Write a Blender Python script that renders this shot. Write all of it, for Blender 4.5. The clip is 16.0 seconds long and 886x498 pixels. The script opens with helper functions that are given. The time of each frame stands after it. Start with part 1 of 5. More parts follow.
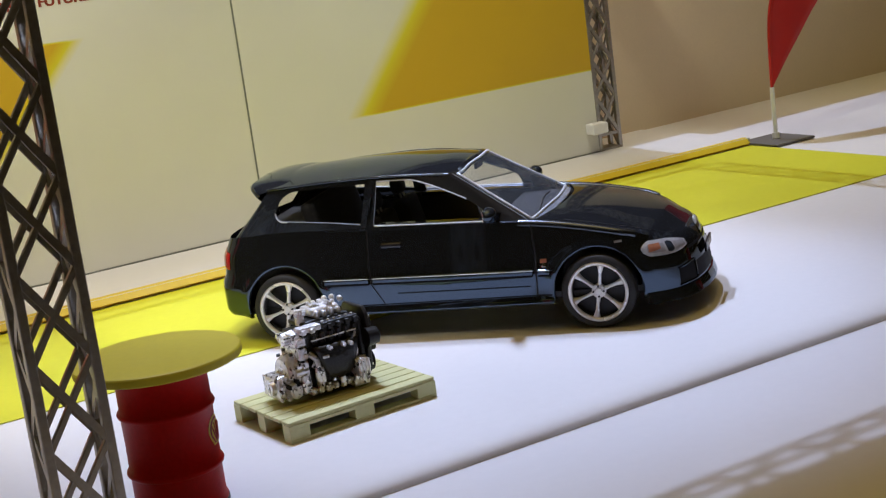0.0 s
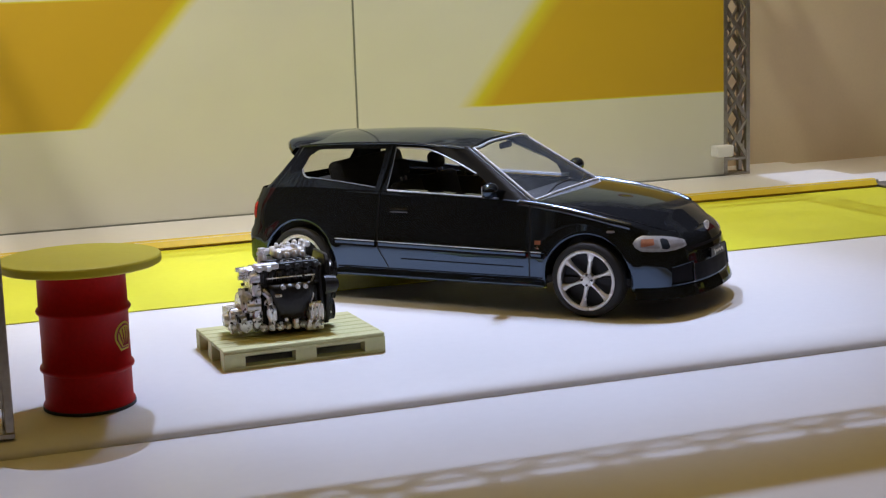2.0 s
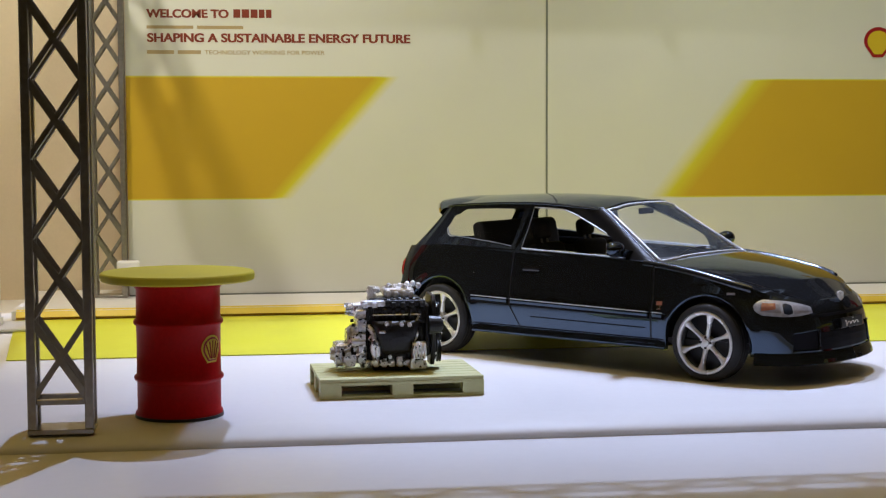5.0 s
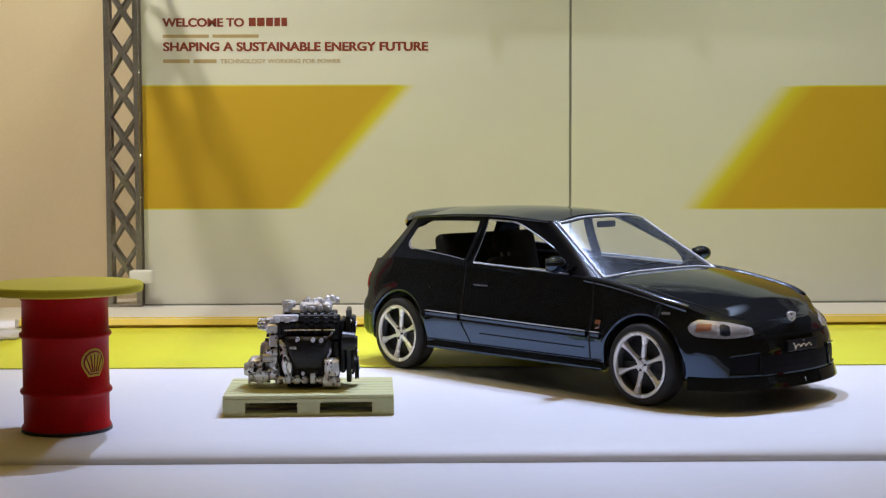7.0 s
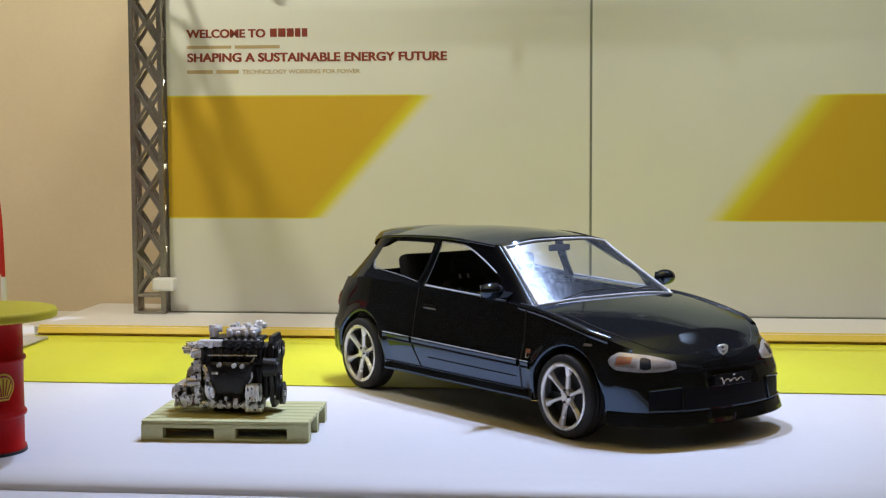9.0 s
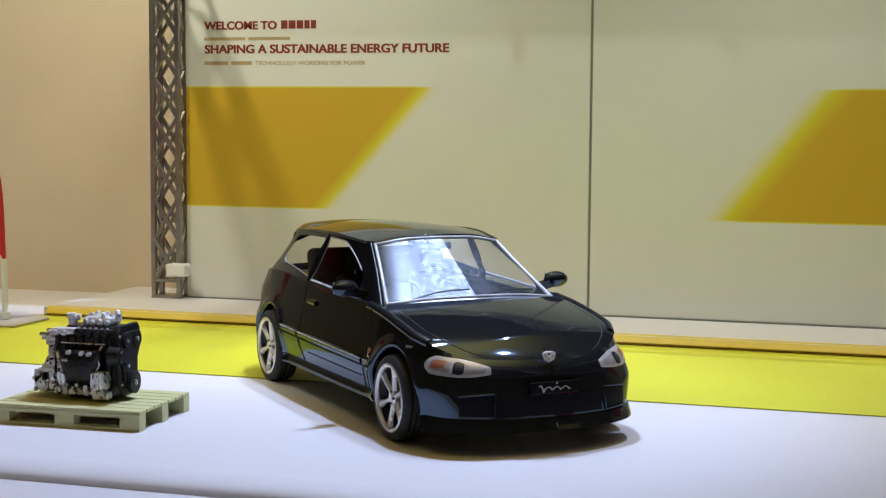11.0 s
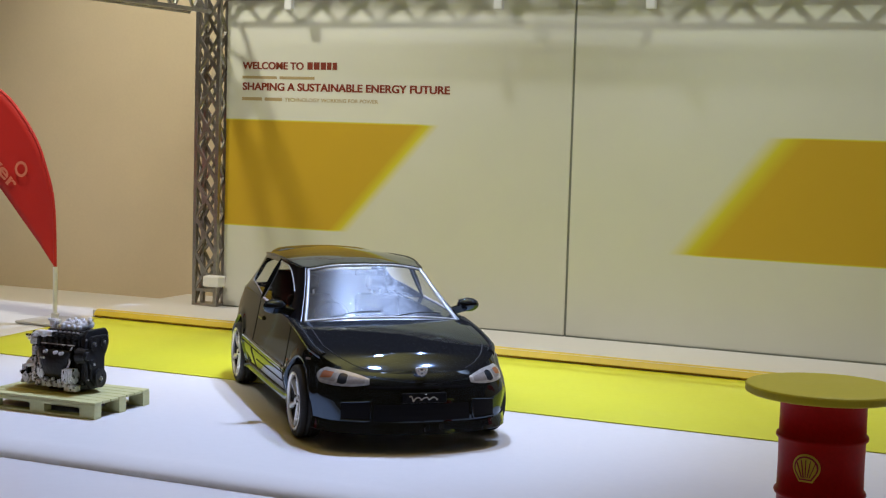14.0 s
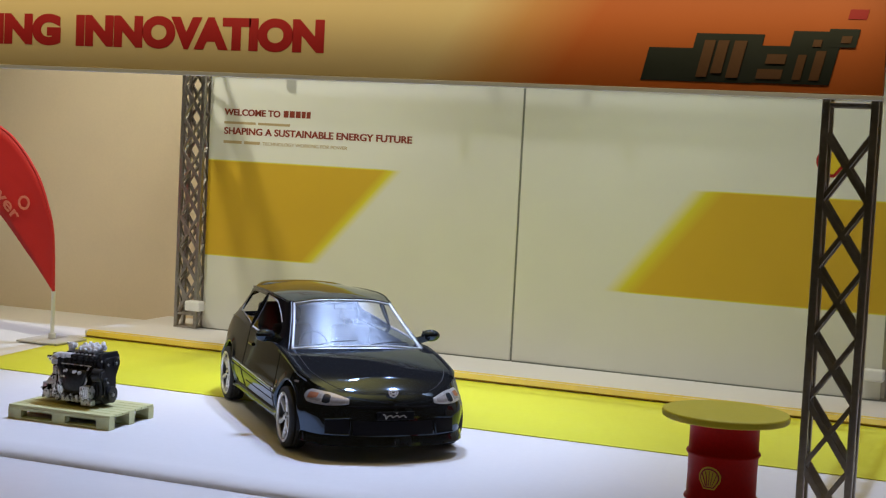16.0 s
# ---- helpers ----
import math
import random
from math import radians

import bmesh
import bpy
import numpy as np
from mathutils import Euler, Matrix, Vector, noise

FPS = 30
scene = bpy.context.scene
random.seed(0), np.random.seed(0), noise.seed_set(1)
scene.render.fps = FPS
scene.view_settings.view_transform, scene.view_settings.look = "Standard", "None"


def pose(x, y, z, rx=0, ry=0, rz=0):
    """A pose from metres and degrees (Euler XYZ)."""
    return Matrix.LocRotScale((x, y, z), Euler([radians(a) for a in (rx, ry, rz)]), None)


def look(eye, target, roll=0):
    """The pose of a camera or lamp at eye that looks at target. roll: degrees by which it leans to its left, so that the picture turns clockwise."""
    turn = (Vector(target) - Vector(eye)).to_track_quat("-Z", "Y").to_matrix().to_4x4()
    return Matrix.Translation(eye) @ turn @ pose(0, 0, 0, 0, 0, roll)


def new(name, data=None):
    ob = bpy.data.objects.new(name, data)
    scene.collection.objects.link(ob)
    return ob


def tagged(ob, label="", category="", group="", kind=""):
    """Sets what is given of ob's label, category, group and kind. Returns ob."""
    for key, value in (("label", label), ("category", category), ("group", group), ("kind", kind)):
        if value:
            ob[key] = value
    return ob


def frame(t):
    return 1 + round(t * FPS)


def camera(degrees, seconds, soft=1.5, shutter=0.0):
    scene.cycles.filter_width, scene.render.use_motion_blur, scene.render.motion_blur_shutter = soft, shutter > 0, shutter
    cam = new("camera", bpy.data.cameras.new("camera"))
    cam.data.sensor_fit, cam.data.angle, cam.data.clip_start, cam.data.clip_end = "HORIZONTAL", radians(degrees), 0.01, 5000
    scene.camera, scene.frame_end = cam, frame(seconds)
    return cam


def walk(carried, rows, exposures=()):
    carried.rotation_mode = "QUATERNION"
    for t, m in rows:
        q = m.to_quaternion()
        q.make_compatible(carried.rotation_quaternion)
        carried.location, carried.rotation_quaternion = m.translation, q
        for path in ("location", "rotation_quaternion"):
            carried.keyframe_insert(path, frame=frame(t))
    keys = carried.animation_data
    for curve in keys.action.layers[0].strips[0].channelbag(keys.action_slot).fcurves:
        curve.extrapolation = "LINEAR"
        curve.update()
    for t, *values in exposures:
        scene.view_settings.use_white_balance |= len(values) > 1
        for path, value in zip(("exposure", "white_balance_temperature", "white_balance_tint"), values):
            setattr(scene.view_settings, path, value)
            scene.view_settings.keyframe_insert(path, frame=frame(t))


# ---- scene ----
# A tabletop display at 1:64. All lengths below are in metres of the full-size subject; U brings them to the model's true size.
U = 1 / 64
cam = camera(32.3, 16.0, soft=1.25)
PATH = [
    (0, (-5.852, -10.176, 3.23), (-4.855, -8.494, 2.809), -7.6),
    (0.5, (-5.298, -10.689, 3.087), (-4.381, -8.962, 2.664), -5.7),
    (1, (-4.654, -10.876, 2.898), (-3.819, -9.104, 2.498), -4.1),
    (1.5, (-4.359, -11.123, 2.633), (-3.596, -9.312, 2.26), -2.8),
    (2, (-3.96, -11.34, 2.536), (-3.292, -9.486, 2.196), -1.9),
    (2.5, (-3.474, -11.291, 2.257), (-2.823, -9.419, 1.991), -1.4),
    (3, (-3.263, -11.143, 1.794), (-2.722, -9.234, 1.548), -0.3),
    (3.5, (-3.001, -11.118, 1.752), (-2.58, -9.175, 1.533), -0.2),
    (4, (-2.92, -11.403, 1.699), (-2.59, -9.439, 1.511), 0.0),
    (4.5, (-2.807, -11.734, 1.781), (-2.52, -9.76, 1.632), -0.1),
    (5, (-2.58, -11.889, 1.807), (-2.302, -9.914, 1.664), -0.2),
    (7.5, (-0.093, -11.59, 1.81), (-0.193, -9.596, 1.681), -0.1),
    (8, (0.329, -11.639, 1.942), (0.118, -9.655, 1.81), -0.2),
    (8.5, (0.805, -11.589, 2.13), (0.574, -9.607, 1.993), -0.4),
    (9, (1.249, -11.414, 2.119), (1.028, -9.432, 1.964), -0.2),
    (11.5, (5.015, -10.603, 2.255), (4.309, -8.74, 2.088), 0.8),
    (12, (5.654, -10.96, 2.304), (4.854, -9.133, 2.143), 1.3),
    (12.5, (6.245, -11.254, 2.215), (5.395, -9.453, 2.035), 1.6),
    (13, (6.733, -11.242, 2.33), (5.873, -9.448, 2.13), 1.5),
    (13.5, (6.995, -11.2, 2.436), (6.18, -9.382, 2.256), 1.5),
    (14, (6.94, -11.561, 2.569), (6.122, -9.744, 2.401), 1.7),
    (14.5, (7.154, -11.998, 2.698), (6.34, -10.179, 2.531), 1.9),
    (15, (7.519, -12.423, 2.782), (6.705, -10.603, 2.616), 2.2),
    (15.5, (7.74, -13.066, 2.904), (6.965, -11.23, 2.74), 2.6),
    (16, (7.556, -13.664, 3.006), (6.81, -11.814, 2.858), 2.9),
]
walk(cam, [(t, look(Vector(eye) * U, Vector(target) * U, roll)) for t, eye, target, roll in PATH],
     exposures=((0, 0.14, 6450, 14), (2.5, 0.17, 6400, 14), (3.5, 0.25, 6350, 14), (5, 0.20, 6300, 14), (7.5, 0.20, 6270, 13), (9, 0.14, 6250, 12), (11.5, 0.10, 6150, 12), (13.5, 0.02, 6120, 12), (16, 0.04, 6100, 12)))

# ---- light ----
world = bpy.data.worlds.new("hall")
scene.world = world
world.use_nodes = True


def hall_glow():
    """A dark hall whose warm glow comes from its ceiling, fading smoothly towards the floor."""
    nt = world.node_tree
    bg = nt.nodes["Background"]
    bg.inputs[0].default_value = (1.0, 0.69, 0.17, 1)
    co = nt.nodes.new("ShaderNodeTexCoord")
    sep = nt.nodes.new("ShaderNodeSeparateXYZ")
    nt.links.new(co.outputs["Generated"], sep.inputs[0])
    up = nt.nodes.new("ShaderNodeMath")
    up.operation = "MAXIMUM"
    up.inputs[1].default_value = 0.0
    nt.links.new(sep.outputs[2], up.inputs[0])
    sq = nt.nodes.new("ShaderNodeMath")
    sq.operation = "POWER"
    sq.inputs[1].default_value = 14.0
    nt.links.new(up.outputs[0], sq.inputs[0])
    ml = nt.nodes.new("ShaderNodeMath")
    ml.operation = "MULTIPLY_ADD"
    ml.inputs[1].default_value, ml.inputs[2].default_value = 1.70, 0.010
    nt.links.new(sq.outputs[0], ml.inputs[0])
    nt.links.new(ml.outputs[0], bg.inputs[1])


hall_glow()


def far_lamp(name, travel, dist, strength, colour, size):
    """A hall spot far off, shining along travel onto the stage."""
    d = Vector(travel).normalized()
    eye = (Vector((1.0, 0.5, 0.5)) - d * dist) * U
    lamp = bpy.data.lights.new(name, "SPOT")
    lamp.energy = strength * 4 * math.pi * (dist * U) ** 2
    lamp.color = colour
    lamp.shadow_soft_size = size * U
    lamp.spot_size, lamp.spot_blend = radians(25), 0.35
    ob = new(name, lamp)
    ob.matrix_world = look(eye, (Vector((1.0, 0.5, 0.5))) * U)
    return tagged(ob, "cool or warm ceiling spot of the hall", "lamp", kind="structure")


far_lamp("hall_spot", (-0.12, -0.40, -1.0), 60, 1.56, (0.565, 0.69, 1.0), 0.7)


def near_spot(name, eye, target, strength, colour, size, cone, blend, label):
    """A spot close over the stage; strength is its light at the target, as that of a far lamp."""
    d = (Vector(eye) - Vector(target)).length
    lamp = bpy.data.lights.new(name, "SPOT")
    lamp.energy, lamp.color = strength * 4 * math.pi * d * d * U * U, colour
    lamp.shadow_soft_size = size * U
    lamp.spot_size, lamp.spot_blend = radians(cone), blend
    ob = new(name, lamp)
    ob.matrix_world = look(Vector(eye) * U, Vector(target) * U)
    return tagged(ob, label, "lamp", kind="structure")


near_spot("stage_spot", (0.7, 1.2, 7.2), (0.3, 0.3, 0), 2.4, (0.565, 0.69, 1.0), 0.20, 65, 0.6, "cool spot above the stage")
WARM, PALE, COOL = (1.0, 0.95, 0.74), (0.95, 0.98, 0.76), (0.93, 0.94, 1.0)
for wx, wy, wz, tx, power, size, colour in (
    (-5.2, 1.2, 8.0, -3.9, 1.48, 0.22, WARM),
    # next row: added fill with no known source, evening out the panels
    (-2.6, -1.4, 6.6, -1.2, 0.44, 0.5, WARM),
    (3.6, 1.2, 8.0, 5.9, 0.68, 0.20, PALE),
    (0.0, 3.5, 8.2, 0.5, 0.68, 0.14, COOL),
    (6.6, 3.3, 8.2, 4.8, 0.42, 0.9, COOL),
):
    near_spot("wall_spot", (wx, wy, wz), (tx, 5.1, 1.9), power, colour, size, 95, 0.8, "unseen warm spot above the stage" if colour[0] > 0.94 else "cool spot above the panels")


def strip_lamp(name, eye, target, length, width, power, colour, spread, label):
    lamp = bpy.data.lights.new(name, "AREA")
    lamp.shape, lamp.size, lamp.size_y = "RECTANGLE", length * U, width * U
    lamp.energy, lamp.color = power * U * U, colour
    lamp.spread = radians(spread)
    ob = new(name, lamp)
    ob.matrix_world = look(Vector(eye) * U, Vector(target) * U)
    return tagged(ob, label, "lamp", kind="structure")


# Added fill with no visible source: it brightens the header board's face.
strip_lamp("header_fill", (1.2, -3.4, 4.6), (1.2, -2.45, 3.97), 10.5, 0.2, 17.0, (1.0, 0.80, 0.40), 56, "added warm fill lamp that brightens the header board")


# ---- materials ----
def mat(name, colour, rough=0.5, metal=0.0, vary=0.06, grain=40.0, bump=0.0, spec=0.5, coat=0.0, shade_mottle=None, dust=0.0, tint=(1, 1, 1), coat_ior=1.7):
    """A painted or cast surface: colour that drifts at two scales, with fine relief. grain: features per full-size metre."""
    m = bpy.data.materials.new(name)
    m.use_nodes = True
    nt = m.node_tree
    n, ln = nt.nodes, nt.links
    b = n["Principled BSDF"]
    b.inputs["Metallic"].default_value = metal
    b.inputs["Specular IOR Level"].default_value = spec
    b.inputs["Coat Weight"].default_value = coat
    b.inputs["Coat Roughness"].default_value = 0.03
    b.inputs["Coat IOR"].default_value = coat_ior
    b.inputs["Specular Tint"].default_value = (*tint, 1)
    tc = n.new("ShaderNodeTexCoord")
    big = n.new("ShaderNodeTexNoise")
    big.inputs["Scale"].default_value = grain * 0.06 / U
    big.inputs["Detail"].default_value = 4
    fine = n.new("ShaderNodeTexNoise")
    fine.inputs["Scale"].default_value = grain / U
    fine.inputs["Detail"].default_value = 3
    for t in (big, fine):
        ln.new(tc.outputs["Object"], t.inputs["Vector"])
    add = n.new("ShaderNodeMath")
    add.operation = "ADD"
    ln.new(big.outputs[0], add.inputs[0])
    ln.new(fine.outputs[0], add.inputs[1])
    rng = n.new("ShaderNodeMapRange")
    rng.inputs[1].default_value, rng.inputs[2].default_value = 0.6, 1.4
    rng.inputs[3].default_value, rng.inputs[4].default_value = 1 - vary, 1 + vary
    ln.new(add.outputs[0], rng.inputs[0])
    mul = n.new("ShaderNodeVectorMath")
    mul.operation = "SCALE"
    mul.inputs[0].default_value = colour[:3]
    ln.new(rng.outputs[0], mul.inputs["Scale"])
    last = mul.outputs[0]
    if shade_mottle:
        mask = n.new("ShaderNodeMapRange")
        mask.inputs[1].default_value, mask.inputs[2].default_value = shade_mottle[1], shade_mottle[1] + 0.08
        ln.new(fine.outputs[0], mask.inputs[0])
        mix = n.new("ShaderNodeMix")
        mix.data_type = "RGBA"
        ln.new(mask.outputs[0], mix.inputs[0])
        ln.new(last, mix.inputs[6])
        mix.inputs[7].default_value = (*shade_mottle[0], 1)
        last = mix.outputs[2]
    if dust:
        vo = n.new("ShaderNodeTexVoronoi")
        vo.inputs["Scale"].default_value = 7 / U
        ln.new(tc.outputs["Object"], vo.inputs["Vector"])
        lt = n.new("ShaderNodeMath")
        lt.operation = "LESS_THAN"
        lt.inputs[1].default_value = dust
        ln.new(vo.outputs["Distance"], lt.inputs[0])
        mix = n.new("ShaderNodeMix")
        mix.data_type = "RGBA"
        ln.new(lt.outputs[0], mix.inputs[0])
        ln.new(last, mix.inputs[6])
        mix.inputs[7].default_value = (0.5, 0.5, 0.48, 1)
        last = mix.outputs[2]
    ln.new(last, b.inputs["Base Color"])
    rr = n.new("ShaderNodeMapRange")
    rr.inputs[1].default_value, rr.inputs[2].default_value = 0.3, 0.7
    rr.inputs[3].default_value, rr.inputs[4].default_value = max(rough * 0.85, 0.01), min(rough * 1.15, 1)
    ln.new(big.outputs[0], rr.inputs[0])
    ln.new(rr.outputs[0], b.inputs["Roughness"])
    if bump:
        bp = n.new("ShaderNodeBump")
        bp.inputs["Strength"].default_value = 0.5
        bp.inputs["Distance"].default_value = bump * U
        ln.new(fine.outputs[0], bp.inputs["Height"])
        ln.new(bp.outputs[0], b.inputs["Normal"])
    return m


def lacquer(m, colour, rough, base, rise):
    """A clear lacquer over the paint, whose gloss grows towards glancing angles."""
    n, ln = m.node_tree.nodes, m.node_tree.links
    gl = n.new("ShaderNodeBsdfGlossy")
    gl.inputs["Roughness"].default_value = rough
    lw = n.new("ShaderNodeLayerWeight")
    lw.inputs[0].default_value = 0.5
    pw = n.new("ShaderNodeMath")
    pw.operation = "POWER"
    pw.inputs[1].default_value = 6.5
    ln.new(lw.outputs["Facing"], pw.inputs[0])
    ad = n.new("ShaderNodeMath")
    ad.operation = "MULTIPLY_ADD"
    ad.inputs[1].default_value, ad.inputs[2].default_value = rise, base
    ln.new(pw.outputs[0], ad.inputs[0])
    cm = n.new("ShaderNodeMix")
    cm.data_type = "RGBA"
    # Reflections seen face-on are tinted blue to deepen the floor's cool reflection.
    cm.inputs[6].default_value, cm.inputs[7].default_value = (*colour, 1), (1, 1, 1, 1)
    sq = n.new("ShaderNodeMath")
    sq.operation = "POWER"
    sq.inputs[1].default_value = 2.5
    ln.new(lw.outputs["Facing"], sq.inputs[0])
    ln.new(sq.outputs[0], cm.inputs[0])
    ln.new(cm.outputs[2], gl.inputs["Color"])
    mx = n.new("ShaderNodeMixShader")
    ln.new(ad.outputs[0], mx.inputs[0])
    ln.new(n["Principled BSDF"].outputs[0], mx.inputs[1])
    ln.new(gl.outputs[0], mx.inputs[2])
    ln.new(mx.outputs[0], n["Material Output"].inputs[0])


def glass_mat(name, colour, rough=0.02, base=0.05, bump=0.0, sheen=(1, 1, 1, 1), rise=0.18):
    m = bpy.data.materials.new(name)
    m.use_nodes = True
    n, ln = m.node_tree.nodes, m.node_tree.links
    out = n["Material Output"]
    n.remove(n["Principled BSDF"])
    gl = n.new("ShaderNodeBsdfGlossy")
    gl.inputs["Roughness"].default_value = rough
    gl.inputs["Color"].default_value = sheen
    tr = n.new("ShaderNodeBsdfTransparent")
    tr.inputs[0].default_value = (*colour, 1)
    fr = n.new("ShaderNodeLayerWeight")
    fr.inputs[0].default_value = 0.5
    pw = n.new("ShaderNodeMath")
    pw.operation = "POWER"
    pw.inputs[1].default_value = 4.0
    ln.new(fr.outputs["Facing"], pw.inputs[0])
    ad = n.new("ShaderNodeMath")
    ad.operation, ad.use_clamp = "MULTIPLY_ADD", True
    ad.inputs[1].default_value, ad.inputs[2].default_value = rise, base
    ln.new(pw.outputs[0], ad.inputs[0])
    if bump:
        tc = n.new("ShaderNodeTexCoord")
        no = n.new("ShaderNodeTexNoise")
        no.inputs["Scale"].default_value = 45 / U
        no.inputs["Detail"].default_value = 5
        ln.new(tc.outputs["Object"], no.inputs["Vector"])
        bp = n.new("ShaderNodeBump")
        bp.inputs["Strength"].default_value = 0.6
        bp.inputs["Distance"].default_value = bump * U
        ln.new(no.outputs[0], bp.inputs["Height"])
        ln.new(bp.outputs[0], gl.inputs["Normal"])
    mx = n.new("ShaderNodeMixShader")
    if bump:
        # scuffed clear plastic: the sheen comes and goes in blotches
        bl = n.new("ShaderNodeTexNoise")
        bl.inputs["Scale"].default_value = 24 / U
        bl.inputs["Detail"].default_value = 9
        bl.inputs["Roughness"].default_value = 0.68
        ln.new(tc.outputs["Object"], bl.inputs["Vector"])
        br = n.new("ShaderNodeMapRange")
        br.inputs[1].default_value, br.inputs[2].default_value = 0.40, 0.62
        br.inputs[3].default_value, br.inputs[4].default_value = 0.55, 1.45
        ln.new(bl.outputs[0], br.inputs[0])
        mu = n.new("ShaderNodeMath")
        mu.operation, mu.use_clamp = "MULTIPLY", True
        ln.new(ad.outputs[0], mu.inputs[0])
        ln.new(br.outputs[0], mu.inputs[1])
        ln.new(mu.outputs[0], mx.inputs[0])
    else:
        ln.new(ad.outputs[0], mx.inputs[0])
    ln.new(tr.outputs[0], mx.inputs[1])
    ln.new(gl.outputs[0], mx.inputs[2])
    last = mx.outputs[0]
    if bump:
        # Faint bluish veil for the scuffs; lamp glare is put into its colour too.
        glare_haze = n.new("ShaderNodeBsdfDiffuse")
        glare_haze.inputs[0].default_value = (0.76, 0.86, 1.0, 1)
        hm = n.new("ShaderNodeMath")
        hm.operation = "MULTIPLY"
        hm.inputs[1].default_value = 0.035
        ln.new(br.outputs[0], hm.inputs[0])
        m2 = n.new("ShaderNodeMixShader")
        ln.new(hm.outputs[0], m2.inputs[0])
        ln.new(last, m2.inputs[1])
        ln.new(glare_haze.outputs[0], m2.inputs[2])
        last = m2.outputs[0]
    ln.new(last, out.inputs[0])
    return m


WHITE = mat("white_board", (0.73, 0.72, 0.73), 0.55, spec=0.3, vary=0.02, grain=12, bump=0.001)
TABLE = mat("white_table", (0.70, 0.69, 0.71), 0.4, vary=0.02, grain=12, bump=0.001)
YELLOW = mat("yellow_vinyl", (0.62, 0.62, 0.02), 0.5, vary=0.03, grain=15, bump=0.001)
STEPYELLOW = mat("step_edge_yellow", (0.74, 0.54, 0.03), 0.45, vary=0.04, grain=15, bump=0.001)
YELLOW_DISC = mat("yellow_disc_paint", (0.68, 0.58, 0.02), 0.5, vary=0.04, grain=30, bump=0.001)
BEIGE = mat("beige_wall_paint", (0.75, 0.62, 0.42), 0.6, vary=0.03, grain=30, bump=0.002)
STEEL = mat("truss_grey", (0.37, 0.345, 0.31), 0.34, metal=0.85, vary=0.2, grain=25, bump=0.003)
RED = mat("red_drum_paint", (0.46, 0.006, 0.006), 0.42, vary=0.16, grain=40, bump=0.001, spec=0.12)
DARK = mat("black_plastic", (0.016, 0.016, 0.018), 0.42, vary=0.1, grain=60, spec=0.35)
RUBBER = mat("tyre_rubber", (0.020, 0.020, 0.021), 0.7, vary=0.15, grain=120, bump=0.002)
PAINT = mat("black_car_paint", (0.014, 0.015, 0.018), 0.5, vary=0.05, grain=8, spec=0.0, dust=0.016)
lacquer(PAINT, (0.52, 0.72, 1.0), 0.055, 0.118, 0.90)
# The car paint made rougher, so that highlights run along the edges.
GLINTPAINT = mat("edge_glint_paint", (0.014, 0.015, 0.018), 0.5, vary=0.05, grain=8, spec=0.0)
lacquer(GLINTPAINT, (0.70, 0.82, 1.0), 0.20, 0.12, 0.60)
RECESS = mat("recess_black", (0.010, 0.010, 0.012), 0.6, vary=0.1, spec=0.08)
PLATE = mat("plate_black", (0.003, 0.003, 0.004), 0.3, vary=0.1, spec=0.1)
TRIM = mat("car_trim_gloss", (0.01, 0.01, 0.012), 0.2, vary=0.05)
SILVER = mat("rim_metal", (0.86, 0.85, 0.82), 0.26, metal=0.45, vary=0.1, grain=60)
# Pale seals and lines: lamp highlights on the edges are put into this colour.
SEALGLINT = mat("pale_seal_glint", (0.66, 0.69, 0.74), 0.3, metal=0.1, vary=0.3, grain=12)
SEALDARK = mat("grey_screen_trim", (0.30, 0.33, 0.39), 0.25, metal=0.2, vary=0.3, grain=12)
CHROME = mat("bright_metal", (0.78, 0.78, 0.80), 0.18, metal=1.0, vary=0.05)
# The black mottle puts the shade of small crevices into the alloy's colour.
CAST = mat("cast_alloy", (0.90, 0.90, 0.92), 0.28, metal=0.60, vary=0.35, grain=24, bump=0.02, shade_mottle=((0.03, 0.03, 0.03), 0.56))
ALLOY = mat("bright_alloy", (0.90, 0.90, 0.92), 0.30, metal=0.30, vary=0.3, grain=30, bump=0.015)
IRON = mat("black_cast_iron", (0.014, 0.014, 0.015), 0.42, metal=0.2, vary=0.3, grain=40, bump=0.01)
PALLET = mat("pale_green_plastic", (0.62, 0.61, 0.30), 0.55, vary=0.06, grain=30, bump=0.003)
CLOTH = mat("flag_cloth", (0.60, 0.02, 0.015), 0.6, vary=0.05, grain=60, bump=0.002)
CLOTH_PRINT = mat("flag_print", (0.76, 0.22, 0.14), 0.6, vary=0.05)
REDPRINT = mat("red_print", (0.36, 0.010, 0.014), 0.5, vary=0.05)
DARKPRINT = mat("dark_logo_print", (0.012, 0.018, 0.016), 0.5, vary=0.1)
BROWNPRINT = mat("brown_logo_print", (0.12, 0.055, 0.025), 0.5, vary=0.1)
LENSRIM = mat("lamp_rim", (0.58, 0.58, 0.60), 0.16, metal=0.3, vary=0.35, grain=30, coat=0.3)
LENS = mat("lamp_lens", (0.42, 0.40, 0.41), 0.14, metal=0.3, vary=0.35, grain=22, bump=0.006, coat=0.6)
LENSDARK = mat("lamp_bowl", (0.022, 0.028, 0.040), 0.15, vary=0.05)
AMBER = mat("amber_lens", (0.40, 0.15, 0.08), 0.15, vary=0.35, grain=22, coat=0.5)
TAIL = mat("tail_lens", (0.45, 0.01, 0.012), 0.12, vary=0.05, coat=0.5)
SEAT = mat("interior_cloth", (0.022, 0.022, 0.026), 0.8, vary=0.1)
GLASS = glass_mat("side_glass", (0.90, 0.90, 0.89), 0.02, 0.018, rise=0.01)
CLIP = mat("white_plastic", (0.85, 0.85, 0.86), 0.4, vary=0.02)
